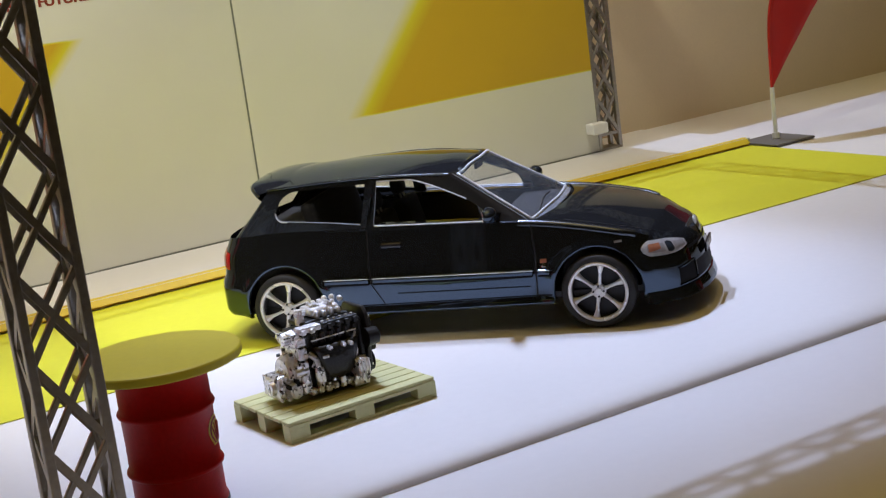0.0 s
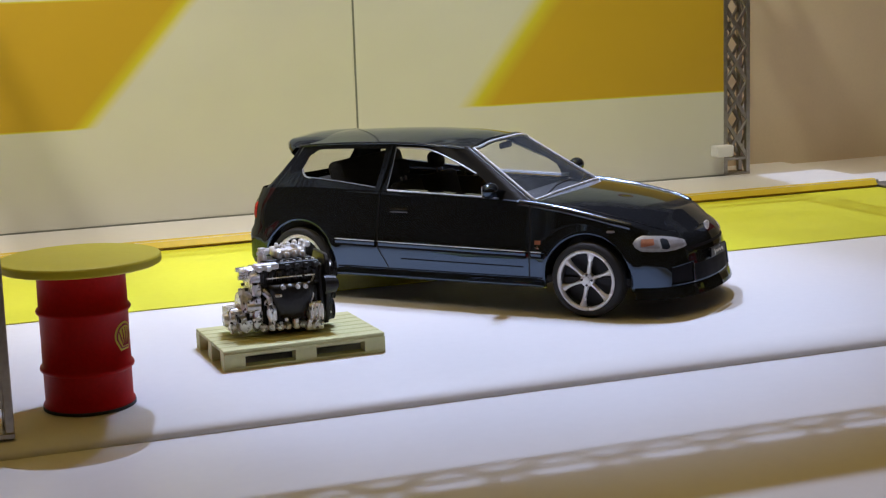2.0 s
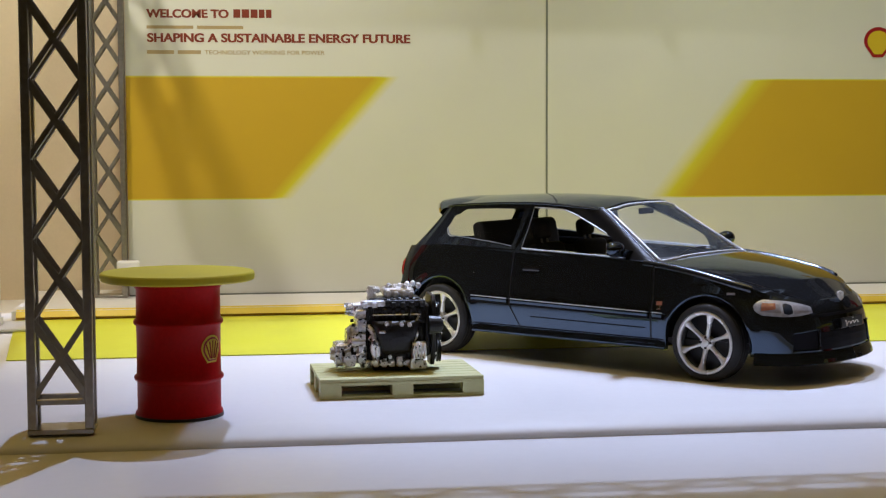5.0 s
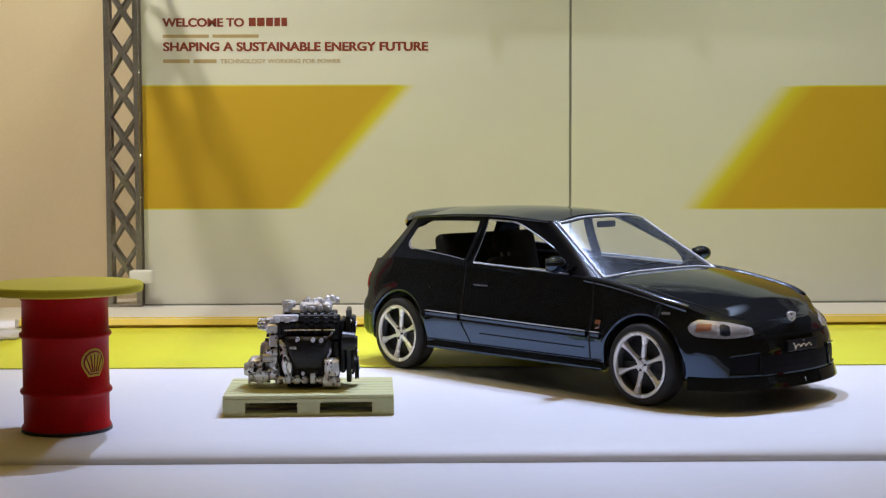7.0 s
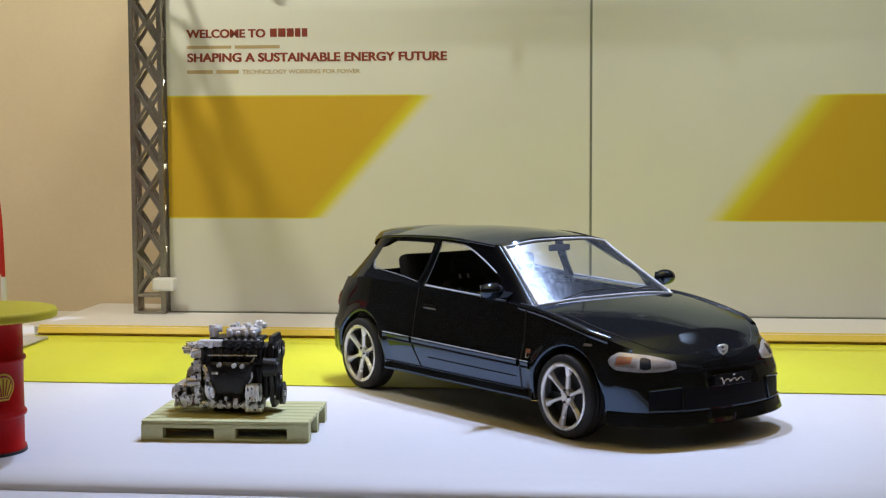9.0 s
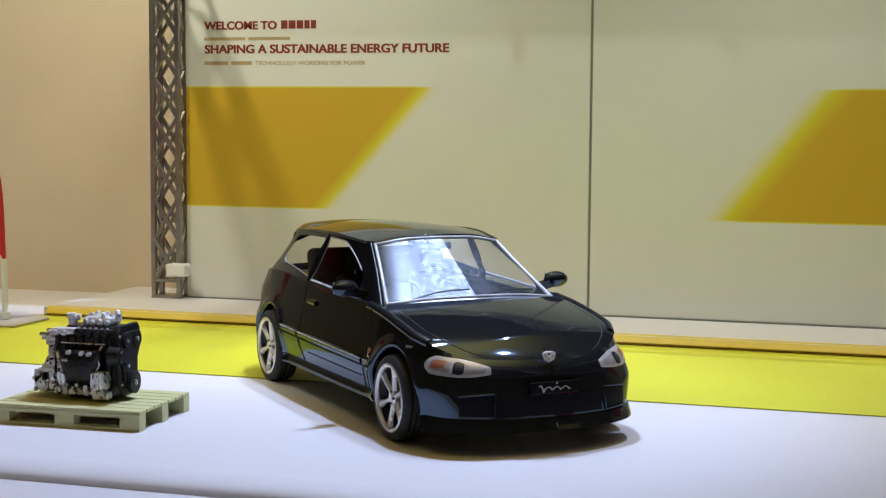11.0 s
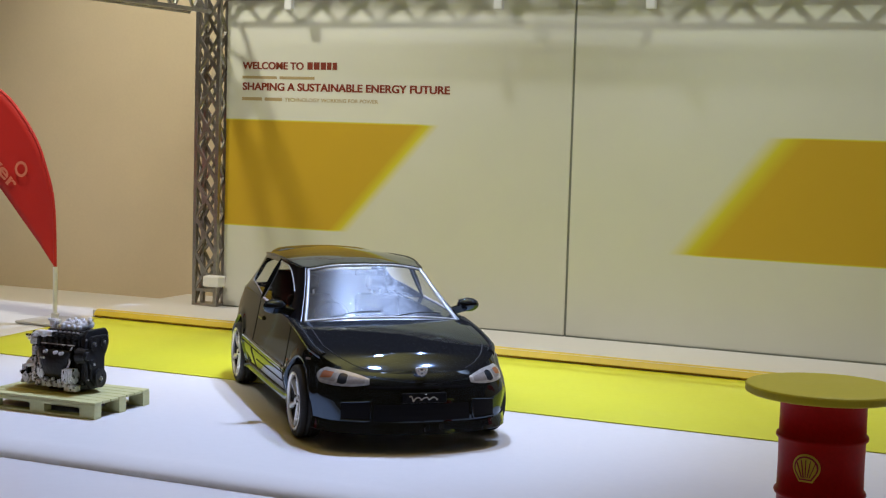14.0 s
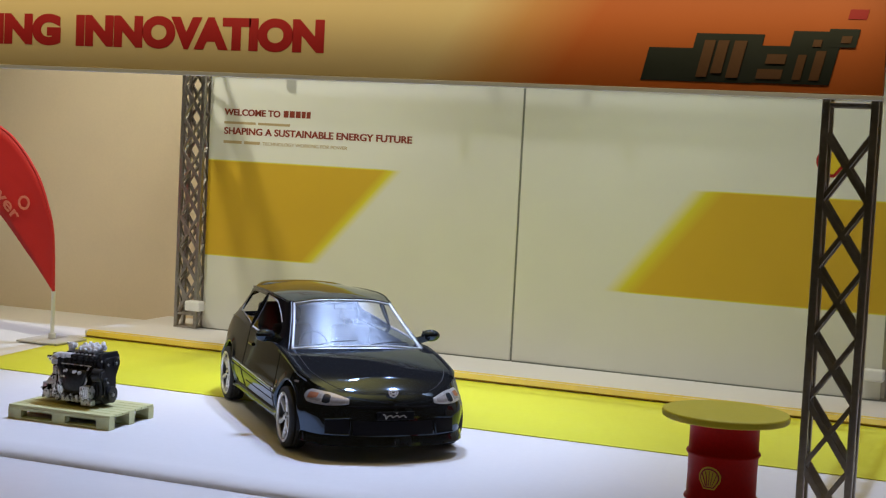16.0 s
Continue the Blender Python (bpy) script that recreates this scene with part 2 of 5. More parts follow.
FLOORDARK = mat("dark_carpet", (0.03, 0.026, 0.024), 0.9, vary=0.2, grain=2)
RISERSHADE = mat("shaded_riser_vinyl", (0.50, 0.26, 0.02), 0.5)
JOINT = mat("joint_grey", (0.22, 0.23, 0.20), 0.6)
RUSTPRINT = mat("rust_red_print", (0.23, 0.030, 0.010), 0.5, vary=0.15, grain=30)
TAN = mat("tan_print", (0.46, 0.34, 0.17), 0.5, vary=0.05)
YPRINT = mat("yellow_print", (0.70, 0.50, 0.02), 0.5, vary=0.03)


def print_mat(name, base, ink, x0, x1, x2, x3, z0, z1, soft, middle=(0.70, 0.62, 0.03)):
    """White board with a printed parallelogram: lower edge x0..x1 at z0, upper edge x2..x3 at z1; the ink fades over soft at its slanted edges."""
    m = bpy.data.materials.new(name)
    m.use_nodes = True
    n, ln = m.node_tree.nodes, m.node_tree.links
    b = n["Principled BSDF"]
    b.inputs["Roughness"].default_value = 0.45
    tc = n.new("ShaderNodeTexCoord")
    sep = n.new("ShaderNodeSeparateXYZ")
    ln.new(tc.outputs["Object"], sep.inputs[0])

    def math_node(op, a, c=None, clamp=False):
        k = n.new("ShaderNodeMath")
        k.operation, k.use_clamp = op, clamp
        for i, v in enumerate((a, c)):
            if v is None:
                continue
            if isinstance(v, (int, float)):
                k.inputs[i].default_value = v
            else:
                ln.new(v, k.inputs[i])
        return k.outputs[0]

    x = math_node("DIVIDE", sep.outputs[0], U)
    z = math_node("DIVIDE", sep.outputs[2], U)

    def step(v, at, width):
        return math_node("ADD", math_node("DIVIDE", math_node("SUBTRACT", v, at), width), 0.5, True)

    def edge(xa, xb):
        k = (xb - xa) / (z1 - z0)
        return math_node("SUBTRACT", x, math_node("ADD", math_node("MULTIPLY", math_node("SUBTRACT", z, z0), k), xa))

    left = step(edge(x0, x2), 0, soft if abs(x2 - x0) > 0.1 else 0.02)
    right = math_node("SUBTRACT", 1.0, step(edge(x1, x3), 0, soft if abs(x3 - x1) > 0.1 else 0.02))
    band = math_node("MULTIPLY", step(z, z0, 0.03), math_node("SUBTRACT", 1.0, step(z, z1, 0.03)))
    mask = math_node("MULTIPLY", math_node("MULTIPLY", left, right), band)
    noise_tex = n.new("ShaderNodeTexNoise")
    noise_tex.inputs["Scale"].default_value = 1.5 / U
    ln.new(tc.outputs["Object"], noise_tex.inputs["Vector"])
    ramp = n.new("ShaderNodeValToRGB")
    e = ramp.color_ramp.elements
    e[0].position, e[0].color = 0.0, (*base, 1)
    e[1].position, e[1].color = 1.0, (*ink, 1)
    mid = e.new(0.5)
    mid.color = (*middle, 1)
    ln.new(mask, ramp.inputs[0])
    sc = n.new("ShaderNodeVectorMath")
    sc.operation = "SCALE"
    ln.new(ramp.outputs[0], sc.inputs[0])
    ln.new(math_node("ADD", math_node("MULTIPLY", noise_tex.outputs[0], 0.06), 0.97), sc.inputs["Scale"])
    ln.new(sc.outputs[0], b.inputs["Base Color"])
    return m


# ---- building tools ----
def part(name, bm, material, parent=None, label="", smooth=False):
    """One mesh object from a bmesh in full-size metres, under its parent."""
    for v in bm.verts:
        v.co *= U
    me = bpy.data.meshes.new(name)
    bm.normal_update()
    bm.to_mesh(me)
    bm.free()
    me.materials.append(material)
    if smooth:
        me.shade_smooth()
    ob = new(name, me)
    ob.parent = parent
    if label:
        ob["label"] = label
    return ob


def thing(name, x, y, z, rz, label, category, group="", kind=""):
    ob = new(name)
    ob.matrix_world = pose(x * U, y * U, z * U, 0, 0, rz)
    ob.empty_display_size = 0.1 * U
    return tagged(ob, label, category, group, kind)


def box(bm, x0, x1, y0, y1, z0, z1, bevel=0.0, segs=2, m=None):
    r = bmesh.ops.create_cube(bm, size=1)
    vs = r["verts"]
    for v in vs:
        v.co = Vector((x0 + (v.co.x + 0.5) * (x1 - x0), y0 + (v.co.y + 0.5) * (y1 - y0), z0 + (v.co.z + 0.5) * (z1 - z0)))
        if m is not None:
            v.co = m @ v.co
    if bevel:
        es = list({e for v in vs for e in v.link_edges})
        bmesh.ops.bevel(bm, geom=es, offset=bevel, segments=segs, affect="EDGES", profile=0.5)
    return bm


def solid(x0, x1, y0, y1, z0, z1, bevel=0.0, segs=2):
    return box(bmesh.new(), x0, x1, y0, y1, z0, z1, bevel, segs)


def bar(bm, a, b, w, h=None):
    """A square bar from a to b."""
    a, b = Vector(a), Vector(b)
    h = h or w
    d = b - a
    m = Matrix.Translation((a + b) / 2) @ d.to_track_quat("X", "Z").to_matrix().to_4x4()
    return box(bm, -d.length / 2, d.length / 2, -w / 2, w / 2, -h / 2, h / 2, min(w, h) * 0.12, 1, m)


def tube(bm, pts, r, segs=6):
    """One smooth tube along a line of points."""
    pts = [Vector(p) for p in pts]
    rings = []
    for i, p in enumerate(pts):
        d = (pts[min(i + 1, len(pts) - 1)] - pts[max(i - 1, 0)]).normalized()
        u = d.cross(Vector((0.31, 0.17, 0.94))).normalized()
        v = d.cross(u)
        rings.append([p + u * r * math.cos(a) + v * r * math.sin(a) for a in [math.pi * 2 * k / segs for k in range(segs + 1)]])
    grid(bm, rings)
    bmesh.ops.remove_doubles(bm, verts=bm.verts, dist=r * 0.05)
    bmesh.ops.recalc_face_normals(bm, faces=bm.faces)
    return bm


def rod(bm, a, b, r, r2=None, segs=16):
    a, b = Vector(a), Vector(b)
    d = b - a
    m = Matrix.Translation((a + b) / 2) @ d.to_track_quat("Z", "Y").to_matrix().to_4x4()
    bmesh.ops.create_cone(bm, cap_ends=True, segments=segs, radius1=r, radius2=r if r2 is None else r2, depth=d.length, matrix=m)
    return bm


def lathe(bm, profile, segs=48, m=None, closed=False):
    """Turns (radius, height) points about z."""
    rings = []
    for r, z in profile:
        ring = []
        for k in range(segs):
            a = 2 * math.pi * k / segs
            co = Vector((r * math.cos(a), r * math.sin(a), z))
            ring.append(bm.verts.new(m @ co if m is not None else co))
        rings.append(ring)
    pairs = list(zip(rings, rings[1:])) + ([(rings[-1], rings[0])] if closed else [])
    for r0, r1 in pairs:
        for k in range(segs):
            bm.faces.new((r0[k], r0[(k + 1) % segs], r1[(k + 1) % segs], r1[k]))
    if not closed:
        if profile[0][0] > 1e-6:
            bm.faces.new(list(reversed(rings[0])))
        if profile[-1][0] > 1e-6:
            bm.faces.new(rings[-1])
    return bm


def grid(bm, rows, flip=False):
    """A skin over rows of points."""
    vs = [[bm.verts.new(p) for p in row] for row in rows]
    for a, b in zip(vs, vs[1:]):
        for k in range(len(a) - 1):
            q = (a[k], a[k + 1], b[k + 1], b[k])
            if flip:
                q = tuple(reversed(q))
            try:
                bm.faces.new(q)
            except ValueError:
                pass
    return bm


def thicken(bm, t):
    bmesh.ops.recalc_face_normals(bm, faces=bm.faces)
    bmesh.ops.solidify(bm, geom=bm.faces[:], thickness=t)
    return bm


def plate(outline, y0, y1):
    """A flat sheet in the xz plane with that outline, from y0 to y1."""
    bm = bmesh.new()
    f = bm.faces.new([bm.verts.new((x, y0, z)) for x, z in outline])
    r = bmesh.ops.extrude_face_region(bm, geom=[f])
    for v in r["geom"]:
        if isinstance(v, bmesh.types.BMVert):
            v.co.y = y1
    bmesh.ops.recalc_face_normals(bm, faces=bm.faces)
    return bm


def spline(points, n):
    """Catmull-Rom through points, n steps a span."""
    pts = [Vector(p) for p in points]
    ext = [2 * pts[0] - pts[1]] + pts + [2 * pts[-1] - pts[-2]]
    out = []
    for i in range(1, len(ext) - 2):
        p0, p1, p2, p3 = ext[i - 1 : i + 3]
        for k in range(n):
            t = k / n
            out.append(0.5 * (2 * p1 + (p2 - p0) * t + (2 * p0 - 5 * p1 + 4 * p2 - p3) * t * t + (3 * p1 - p0 - 3 * p2 + p3) * t**3))
    return out + [pts[-1]]


def curve_at(x, table):
    """A smooth curve through a table, without overshoot."""
    n = len(table)
    if x <= table[0][0]:
        return table[0][1]
    if x >= table[-1][0]:
        return table[-1][1]
    slope = [(b[1] - a[1]) / (b[0] - a[0]) for a, b in zip(table, table[1:])]
    tan = [slope[0]] + [0.0 if p * q <= 0 else 2 * p * q / (p + q) for p, q in zip(slope, slope[1:])] + [slope[-1]]
    for k in range(n - 1):
        if x <= table[k + 1][0]:
            h = table[k + 1][0] - table[k][0]
            t = (x - table[k][0]) / h
            return (2 * t**3 - 3 * t * t + 1) * table[k][1] + (t**3 - 2 * t * t + t) * h * tan[k] + (3 * t * t - 2 * t**3) * table[k + 1][1] + (t**3 - t * t) * h * tan[k + 1]


def lettering(text, x, y, z, size, material, parent, bold=0.0, width=None, turn=0.0):
    """Printed letters on a board that faces -y, turned in its plane."""
    cu = bpy.data.curves.new("lettering", "FONT")
    cu.body, cu.size, cu.extrude, cu.offset = text, size * U, 0.0005 * U, bold * U
    ob = new("lettering", cu)
    ob.data.materials.append(material)
    bpy.context.view_layer.update()
    sx = width * U / max(ob.dimensions.x, 1e-9) if width else 1.0
    ob.parent = parent
    ob.matrix_basis = Matrix.Translation(Vector((x, y, z)) * U) @ Euler((radians(90), 0, 0)).to_matrix().to_4x4() @ Matrix.Rotation(radians(turn), 4, "Z") @ Matrix.Diagonal((sx, 1, 1, 1))
    return ob


# ---- the stage ----
def build_stage():
    table = part("table", solid(-15, 20, -5.6, 7.4, -0.7, -0.1, 0.03), TABLE)
    tagged(table, "smooth white display table under the stage", "table", kind="structure")
    floor = part("hall_floor", solid(-70, 75, -75, 60, -49, -48), FLOORDARK)
    tagged(floor, "dark carpet of the hall far below the table", "floor", kind="structure")
    bm = bmesh.new()
    prof = [(-2.42, -0.1), (-2.42, -0.088)] + [(-2.18 - 0.24 * math.cos(a), -0.088 + 0.088 * math.sin(a)) for a in [math.pi / 2 * k / 10 for k in range(1, 11)]]
    prof += [(7.2, 0.0), (7.2, -0.1)]
    rows = [[(x, y, z) for y, z in prof] for x in (-14.8, -8, -4, 0, 4, 8, 19.8)]
    grid(bm, rows)
    bmesh.ops.recalc_face_normals(bm, faces=bm.faces)
    st = part("platform", bm, WHITE)
    for poly in st.data.polygons:
        poly.use_smooth = abs(poly.normal.z) < 0.9995 and poly.normal.z > 0.05
    tagged(st, "low white stage platform with a rounded front edge", "platform", kind="structure")
    strip = part("yellow_strip", plate_flat([(-4.4, 0.96), (7.0, 0.96), (7.0, 3.805), (-4.7, 3.805)], 0.004, 0.010), YELLOW)
    tagged(strip, "flat lemon-yellow vinyl strip on the platform", "floor strip", kind="structure")
    step = part("back_step", solid(-4.75, 7.05, 3.86, 5.96, 0.004, 0.1, 0.012), WHITE)
    tagged(step, "low white step in front of the panels", "step", kind="structure")
    # The riser's shade is put into its orange-brown colour.
    part("step_riser", solid(-4.7, 7.0, 3.842, 3.8595, 0.012, 0.034), RISERSHADE, step, "yellow riser under the edge, its shade painted orange-brown")
    rows = [[(x, y, z) for y, z in ((3.93, 0.1005), (3.93, 0.106), (3.885, 0.107), (3.872, 0.104), (3.815, 0.042), (3.812, 0.036), (3.8405, 0.036))] for x in (-4.7, 0.0, 7.0)]
    bm = grid(bmesh.new(), rows)
    bmesh.ops.recalc_face_normals(bm, faces=bm.faces)
    part("step_edge", bm, STEPYELLOW, step, "warm yellow sloping edge strip")
    bm = solid(-14.9, 20.0, 0.0, 0.3, 0.0, 4.4)
    bmesh.ops.rotate(bm, verts=bm.verts, cent=(0, 0, 0), matrix=Matrix.Rotation(radians(1.9), 3, "Z"))
    bmesh.ops.translate(bm, verts=bm.verts, vec=(0, 6.14, 0))
    wall = part("wall_back", bm, BEIGE)
    tagged(wall, "plain beige painted back wall", "wall", kind="structure")


def plate_flat(outline, z0, z1):
    bm = bmesh.new()
    f = bm.faces.new([bm.verts.new((x, y, z0)) for x, y in outline])
    r = bmesh.ops.extrude_face_region(bm, geom=[f])
    for v in r["geom"]:
        if isinstance(v, bmesh.types.BMVert):
            v.co.z = z1
    bmesh.ops.recalc_face_normals(bm, faces=bm.faces)
    return bm


build_stage()

# ---- display panels ----
LEFT_PRINT = print_mat("panel_print_left", (0.74, 0.73, 0.66), (0.62, 0.39, 0.02), -3.9, -2.01, -3.9, -0.81, 1.16, 2.50, 0.30)
RIGHT_PRINT = print_mat("panel_print_right", (0.74, 0.73, 0.66), (0.62, 0.39, 0.02), 2.42, 6.2, 3.48, 6.2, 1.14, 2.48, 0.46)


def build_panels():
    a = part("display_panel", solid(-3.66, 0.995, 5.13, 5.19, 0.115, 4.10, 0.006), LEFT_PRINT)
    tagged(a, "white display panel printed with a yellow slanted band and red lettering", "panel", "display panels", kind="structure")
    b = part("display_panel", solid(1.02, 5.70, 5.135, 5.195, 0.115, 4.10, 0.006), RIGHT_PRINT)
    tagged(b, "white display panel printed with a yellow slanted band and a small emblem", "panel", "display panels", kind="structure")
    for x0, x1, p in ((-3.66, 0.995, a), (1.02, 5.70, b)):
        part("base_rail", solid(x0, x1, 5.125, 5.2, 0.1, 0.114), JOINT, p, "dark base rail")
    part("joint_strip", solid(0.995, 1.02, 5.142, 5.19, 0.115, 4.10), JOINT, a, "dark joint between the panels")
    for k in range(2):  # two passes of ink make the letters bold
        lettering("WELCOME TO", -3.424 + k * 0.006, 5.1285 - k * 0.0016, 3.140, 0.125, RUSTPRINT, a, 0.003, 0.882)
        lettering("SHAPING A SUSTAINABLE ENERGY FUTURE", -3.424 + k * 0.006, 5.1285 - k * 0.0016, 2.876, 0.132, RUSTPRINT, a, 0.003, 2.872)
    x = -2.49
    for w in (0.075, 0.080, 0.075, 0.060, 0.060):
        part("name_bar", solid(x, x + w, 5.127, 5.1295, 3.141, 3.232), RUSTPRINT, a, "rust-red bar")
        x += w + 0.016
    x = -3.425
    for w in (0.50, 0.50):
        part("text_bar", solid(x, x + w, 5.127, 5.1295, 3.018, 3.052), TAN, a, "small tan bar")
        x += w + 0.04
    x = -3.425
    for w in (0.29, 0.25):
        part("text_bar", solid(x, x + w, 5.127, 5.1295, 2.745, 2.785), TAN, a, "small tan bar")
        x += w + 0.04
    lettering("TECHNOLOGY WORKING FOR POWER", x, 5.1285, 2.742, 0.064, TAN, a, 0.001, 1.31)
    fan = [(4.93 + 0.17 * math.cos(t), 2.93 + 0.16 * math.sin(t)) for t in [math.pi * (-0.12 + 1.24 * k / 16) for k in range(17)]]
    fan += [(4.87, 2.74), (4.99, 2.74)]
    part("emblem_rim", plate(fan, 5.127, 5.1345), REDPRINT, b, "red rim of the emblem")
    small = [(4.93 + (x - 4.93) * 0.78, 2.9 + (z - 2.9) * 0.78) for x, z in fan]
    part("emblem_field", plate(small, 5.122, 5.127), YPRINT, b, "yellow field of the emblem")


build_panels()


# ---- trusses ----
def truss_column(name, x, y, z0, height, w, d, pitch, label, chord=0.055, lace=0.036):
    t = thing(name, x, y, z0, 0, label, "truss", "stage trusses")
    part("base_plate", solid(-w / 2, w / 2, -d / 2, d / 2, 0, 0.03, 0.004), STEEL, t)
    for sx in (-1, 1):
        for sy in (-1, 1):
            cx, cy = sx * (w / 2 - chord / 2), sy * (d / 2 - chord / 2)
            part("chord", solid(cx - chord / 2, cx + chord / 2, cy - chord / 2, cy + chord / 2, 0.03, height, 0.008), STEEL, t)
    xi, yi = w / 2 - chord, d / 2 - chord
    for sy in (-1, 1):
        bm = bmesh.new()
        y0 = sy * (d / 2 - chord / 2)
        for zz in (0.20, height - 0.05):
            bar(bm, (-xi, y0, zz), (xi, y0, zz), lace)
        z = 0.22
        while z + pitch < height - 0.03:
            bar(bm, (-xi - 0.02, y0, z), (xi + 0.02, y0, z + pitch), lace * 0.9, lace)
            bar(bm, (xi + 0.02, y0 + 0.006 * sy, z), (-xi - 0.02, y0 + 0.006 * sy, z + pitch), lace * 0.9, lace)
            z += pitch
        part("lacing", bm, STEEL, t)
    for sx in (-1, 1):
        bm = bmesh.new()
        x0 = sx * (w / 2 - chord / 2)
        z, up = 0.05, 1
        while z + pitch < height - 0.03:
            bar(bm, (x0, -yi * up, z), (x0, yi * up, z + pitch / 2), lace * 0.9, lace)
            bar(bm, (x0, yi * up, z + pitch / 2), (x0, -yi * up, z + pitch), lace * 0.9, lace)
            z += pitch
        part("lacing", bm, STEEL, t)
    return t


def truss_beam(name, a, b, w, label, pitch=0.42, chord=0.05, lace=0.034, sides=(0, 1, 2, 3)):
    """A box beam from a to b, level."""
    a, b = Vector(a), Vector(b)
    d = b - a
    t = thing(name, a.x, a.y, a.z, math.degrees(math.atan2(d.y, d.x)), label, "truss", "stage trusses")
    n = d.length
    for sy in (-1, 1):
        for sz in (-1, 1):
            cy, cz = sy * (w / 2 - chord / 2), sz * (w / 2 - chord / 2)
            part("chord", solid(0, n, cy - chord / 2, cy + chord / 2, cz - chord / 2, cz + chord / 2, 0.008), STEEL, t)
    i = w / 2 - chord / 2
    for side in sides:
        bm = bmesh.new()
        x, up = 0.02, 1
        while x + pitch / 2 < n:
            if side < 2:
                y0 = i if side else -i
                bar(bm, (x, y0, -i * up), (x + pitch / 2, y0, i * up), lace)
            else:
                z0 = i if side == 3 else -i
                bar(bm, (x, -i * up, z0), (x + pitch / 2, i * up, z0), lace)
            x += pitch / 2
            up = -up
        part("lacing", bm, STEEL, t)
    return t


truss_column("truss_column", -3.615, -2.2, 0.0, 3.42, 0.40, 0.26, 0.49, "grey lattice truss column standing on the platform's front edge")
truss_column("truss_column", 6.085, -2.2, 0.0, 3.42, 0.40, 0.26, 0.49, "dark grey lattice truss column standing beside a red drum table")
truss_column("truss_column", -3.855, 5.10, 0.1, 4.1, 0.37, 0.24, 0.46, "grey lattice truss column beside the printed panel")
truss_column("truss_column", 5.88, 5.25, 0.1, 4.1, 0.37, 0.24, 0.46, "grey lattice truss column beside the printed panel")
truss_beam("truss_beam", (-3.8, 4.96, 4.13), (6.06, 4.96, 4.13), 0.28, "grey lattice truss beam along the top of the panels", 0.50, 0.04, 0.05, (0, 1))
truss_beam("truss_beam", (-3.8, -2.2, 3.62), (6.26, -2.2, 3.62), 0.36, "grey lattice truss beam behind the header board", 0.62, 0.05, 0.05, (0, 1, 3))
truss_beam("truss_beam", (-3.70, -2.0, 3.98), (-3.80, 4.7, 3.98), 0.36, "grey lattice truss beam from front to back")
truss_beam("truss_beam", (6.13, -2.0, 3.98), (6.0, 4.7, 3.98), 0.36, "grey lattice truss beam from front to back")

# ---- header board ----
BANNER = print_mat("header_print", (0.66, 0.53, 0.29), (0.50, 0.12, 0.020), 3.2, 9.0, 4.1, 9.0, 3.3, 4.6, 1.1, (0.55, 0.27, 0.09))


def build_header():
    h = thing("header_board", 0, -2.43, 3.44, 0, "cream and orange header board with red lettering and a dark logo", "sign")
    bm = solid(-3.85, 6.32, -0.04, 0.04, 0.0, 1.1, 0.006)
    b = part("board", bm, BANNER, h)
    for v in b.data.vertices:
        v.co.z += 3.44 * U
    b.location.z = -3.44 * U
    part("lower_edge", solid(-3.85, 6.32, -0.06, 0.045, -0.036, -0.002, 0.005), CLIP, h, "white lower edge")
    lettering("INNOVATION", -0.50, -0.043, 0.203, 0.33, REDPRINT, h, 0.022, 2.41)
    lettering("ING", -1.36, -0.043, 0.203, 0.33, REDPRINT, h, 0.022, 0.70)
    logo = thing_part_bars(h)
    return logo


def thing_part_bars(h):
    """The header's logo as plain slanted shapes."""
    def slab(x0, x1, z0, z1, y, material, name):
        k = 0.22
        o = [(x0 + k * z0, z0), (x1 + k * z0, z0), (x1 + k * z1, z1), (x0 + k * z1, z1)]
        return part(name, plate(o, y, y + 0.006), material, h)
    slab(4.55, 4.98, 0.055, 0.30, -0.047, DARKPRINT, "logo_field")
    slab(4.88, 5.38, 0.055, 0.41, -0.0495, DARKPRINT, "logo_field")
    slab(5.34, 5.66, 0.06, 0.33, -0.052, DARKPRINT, "logo_field")
    slab(5.58, 5.93, 0.06, 0.44, -0.0545, DARKPRINT, "logo_field")
    slab(5.83, 6.04, 0.33, 0.46, -0.057, DARKPRINT, "logo_field")
    for x0, x1, z0, z1 in ((4.96, 5.04, 0.09, 0.36), (5.06, 5.14, 0.12, 0.36), (5.18, 5.27, 0.09, 0.36), (5.40, 5.58, 0.09, 0.16), (5.44, 5.58, 0.20, 0.27), (5.66, 5.72, 0.09, 0.27), (5.78, 5.85, 0.09, 0.30), (5.74, 5.80, 0.33, 0.38), (5.93, 6.0, 0.36, 0.41)):
        slab(x0, x1, z0, z1, -0.066, BROWNPRINT, "logo_bar")
    slab(5.93, 6.06, 0.53, 0.60, -0.047, REDPRINT, "logo_bar")


build_header()


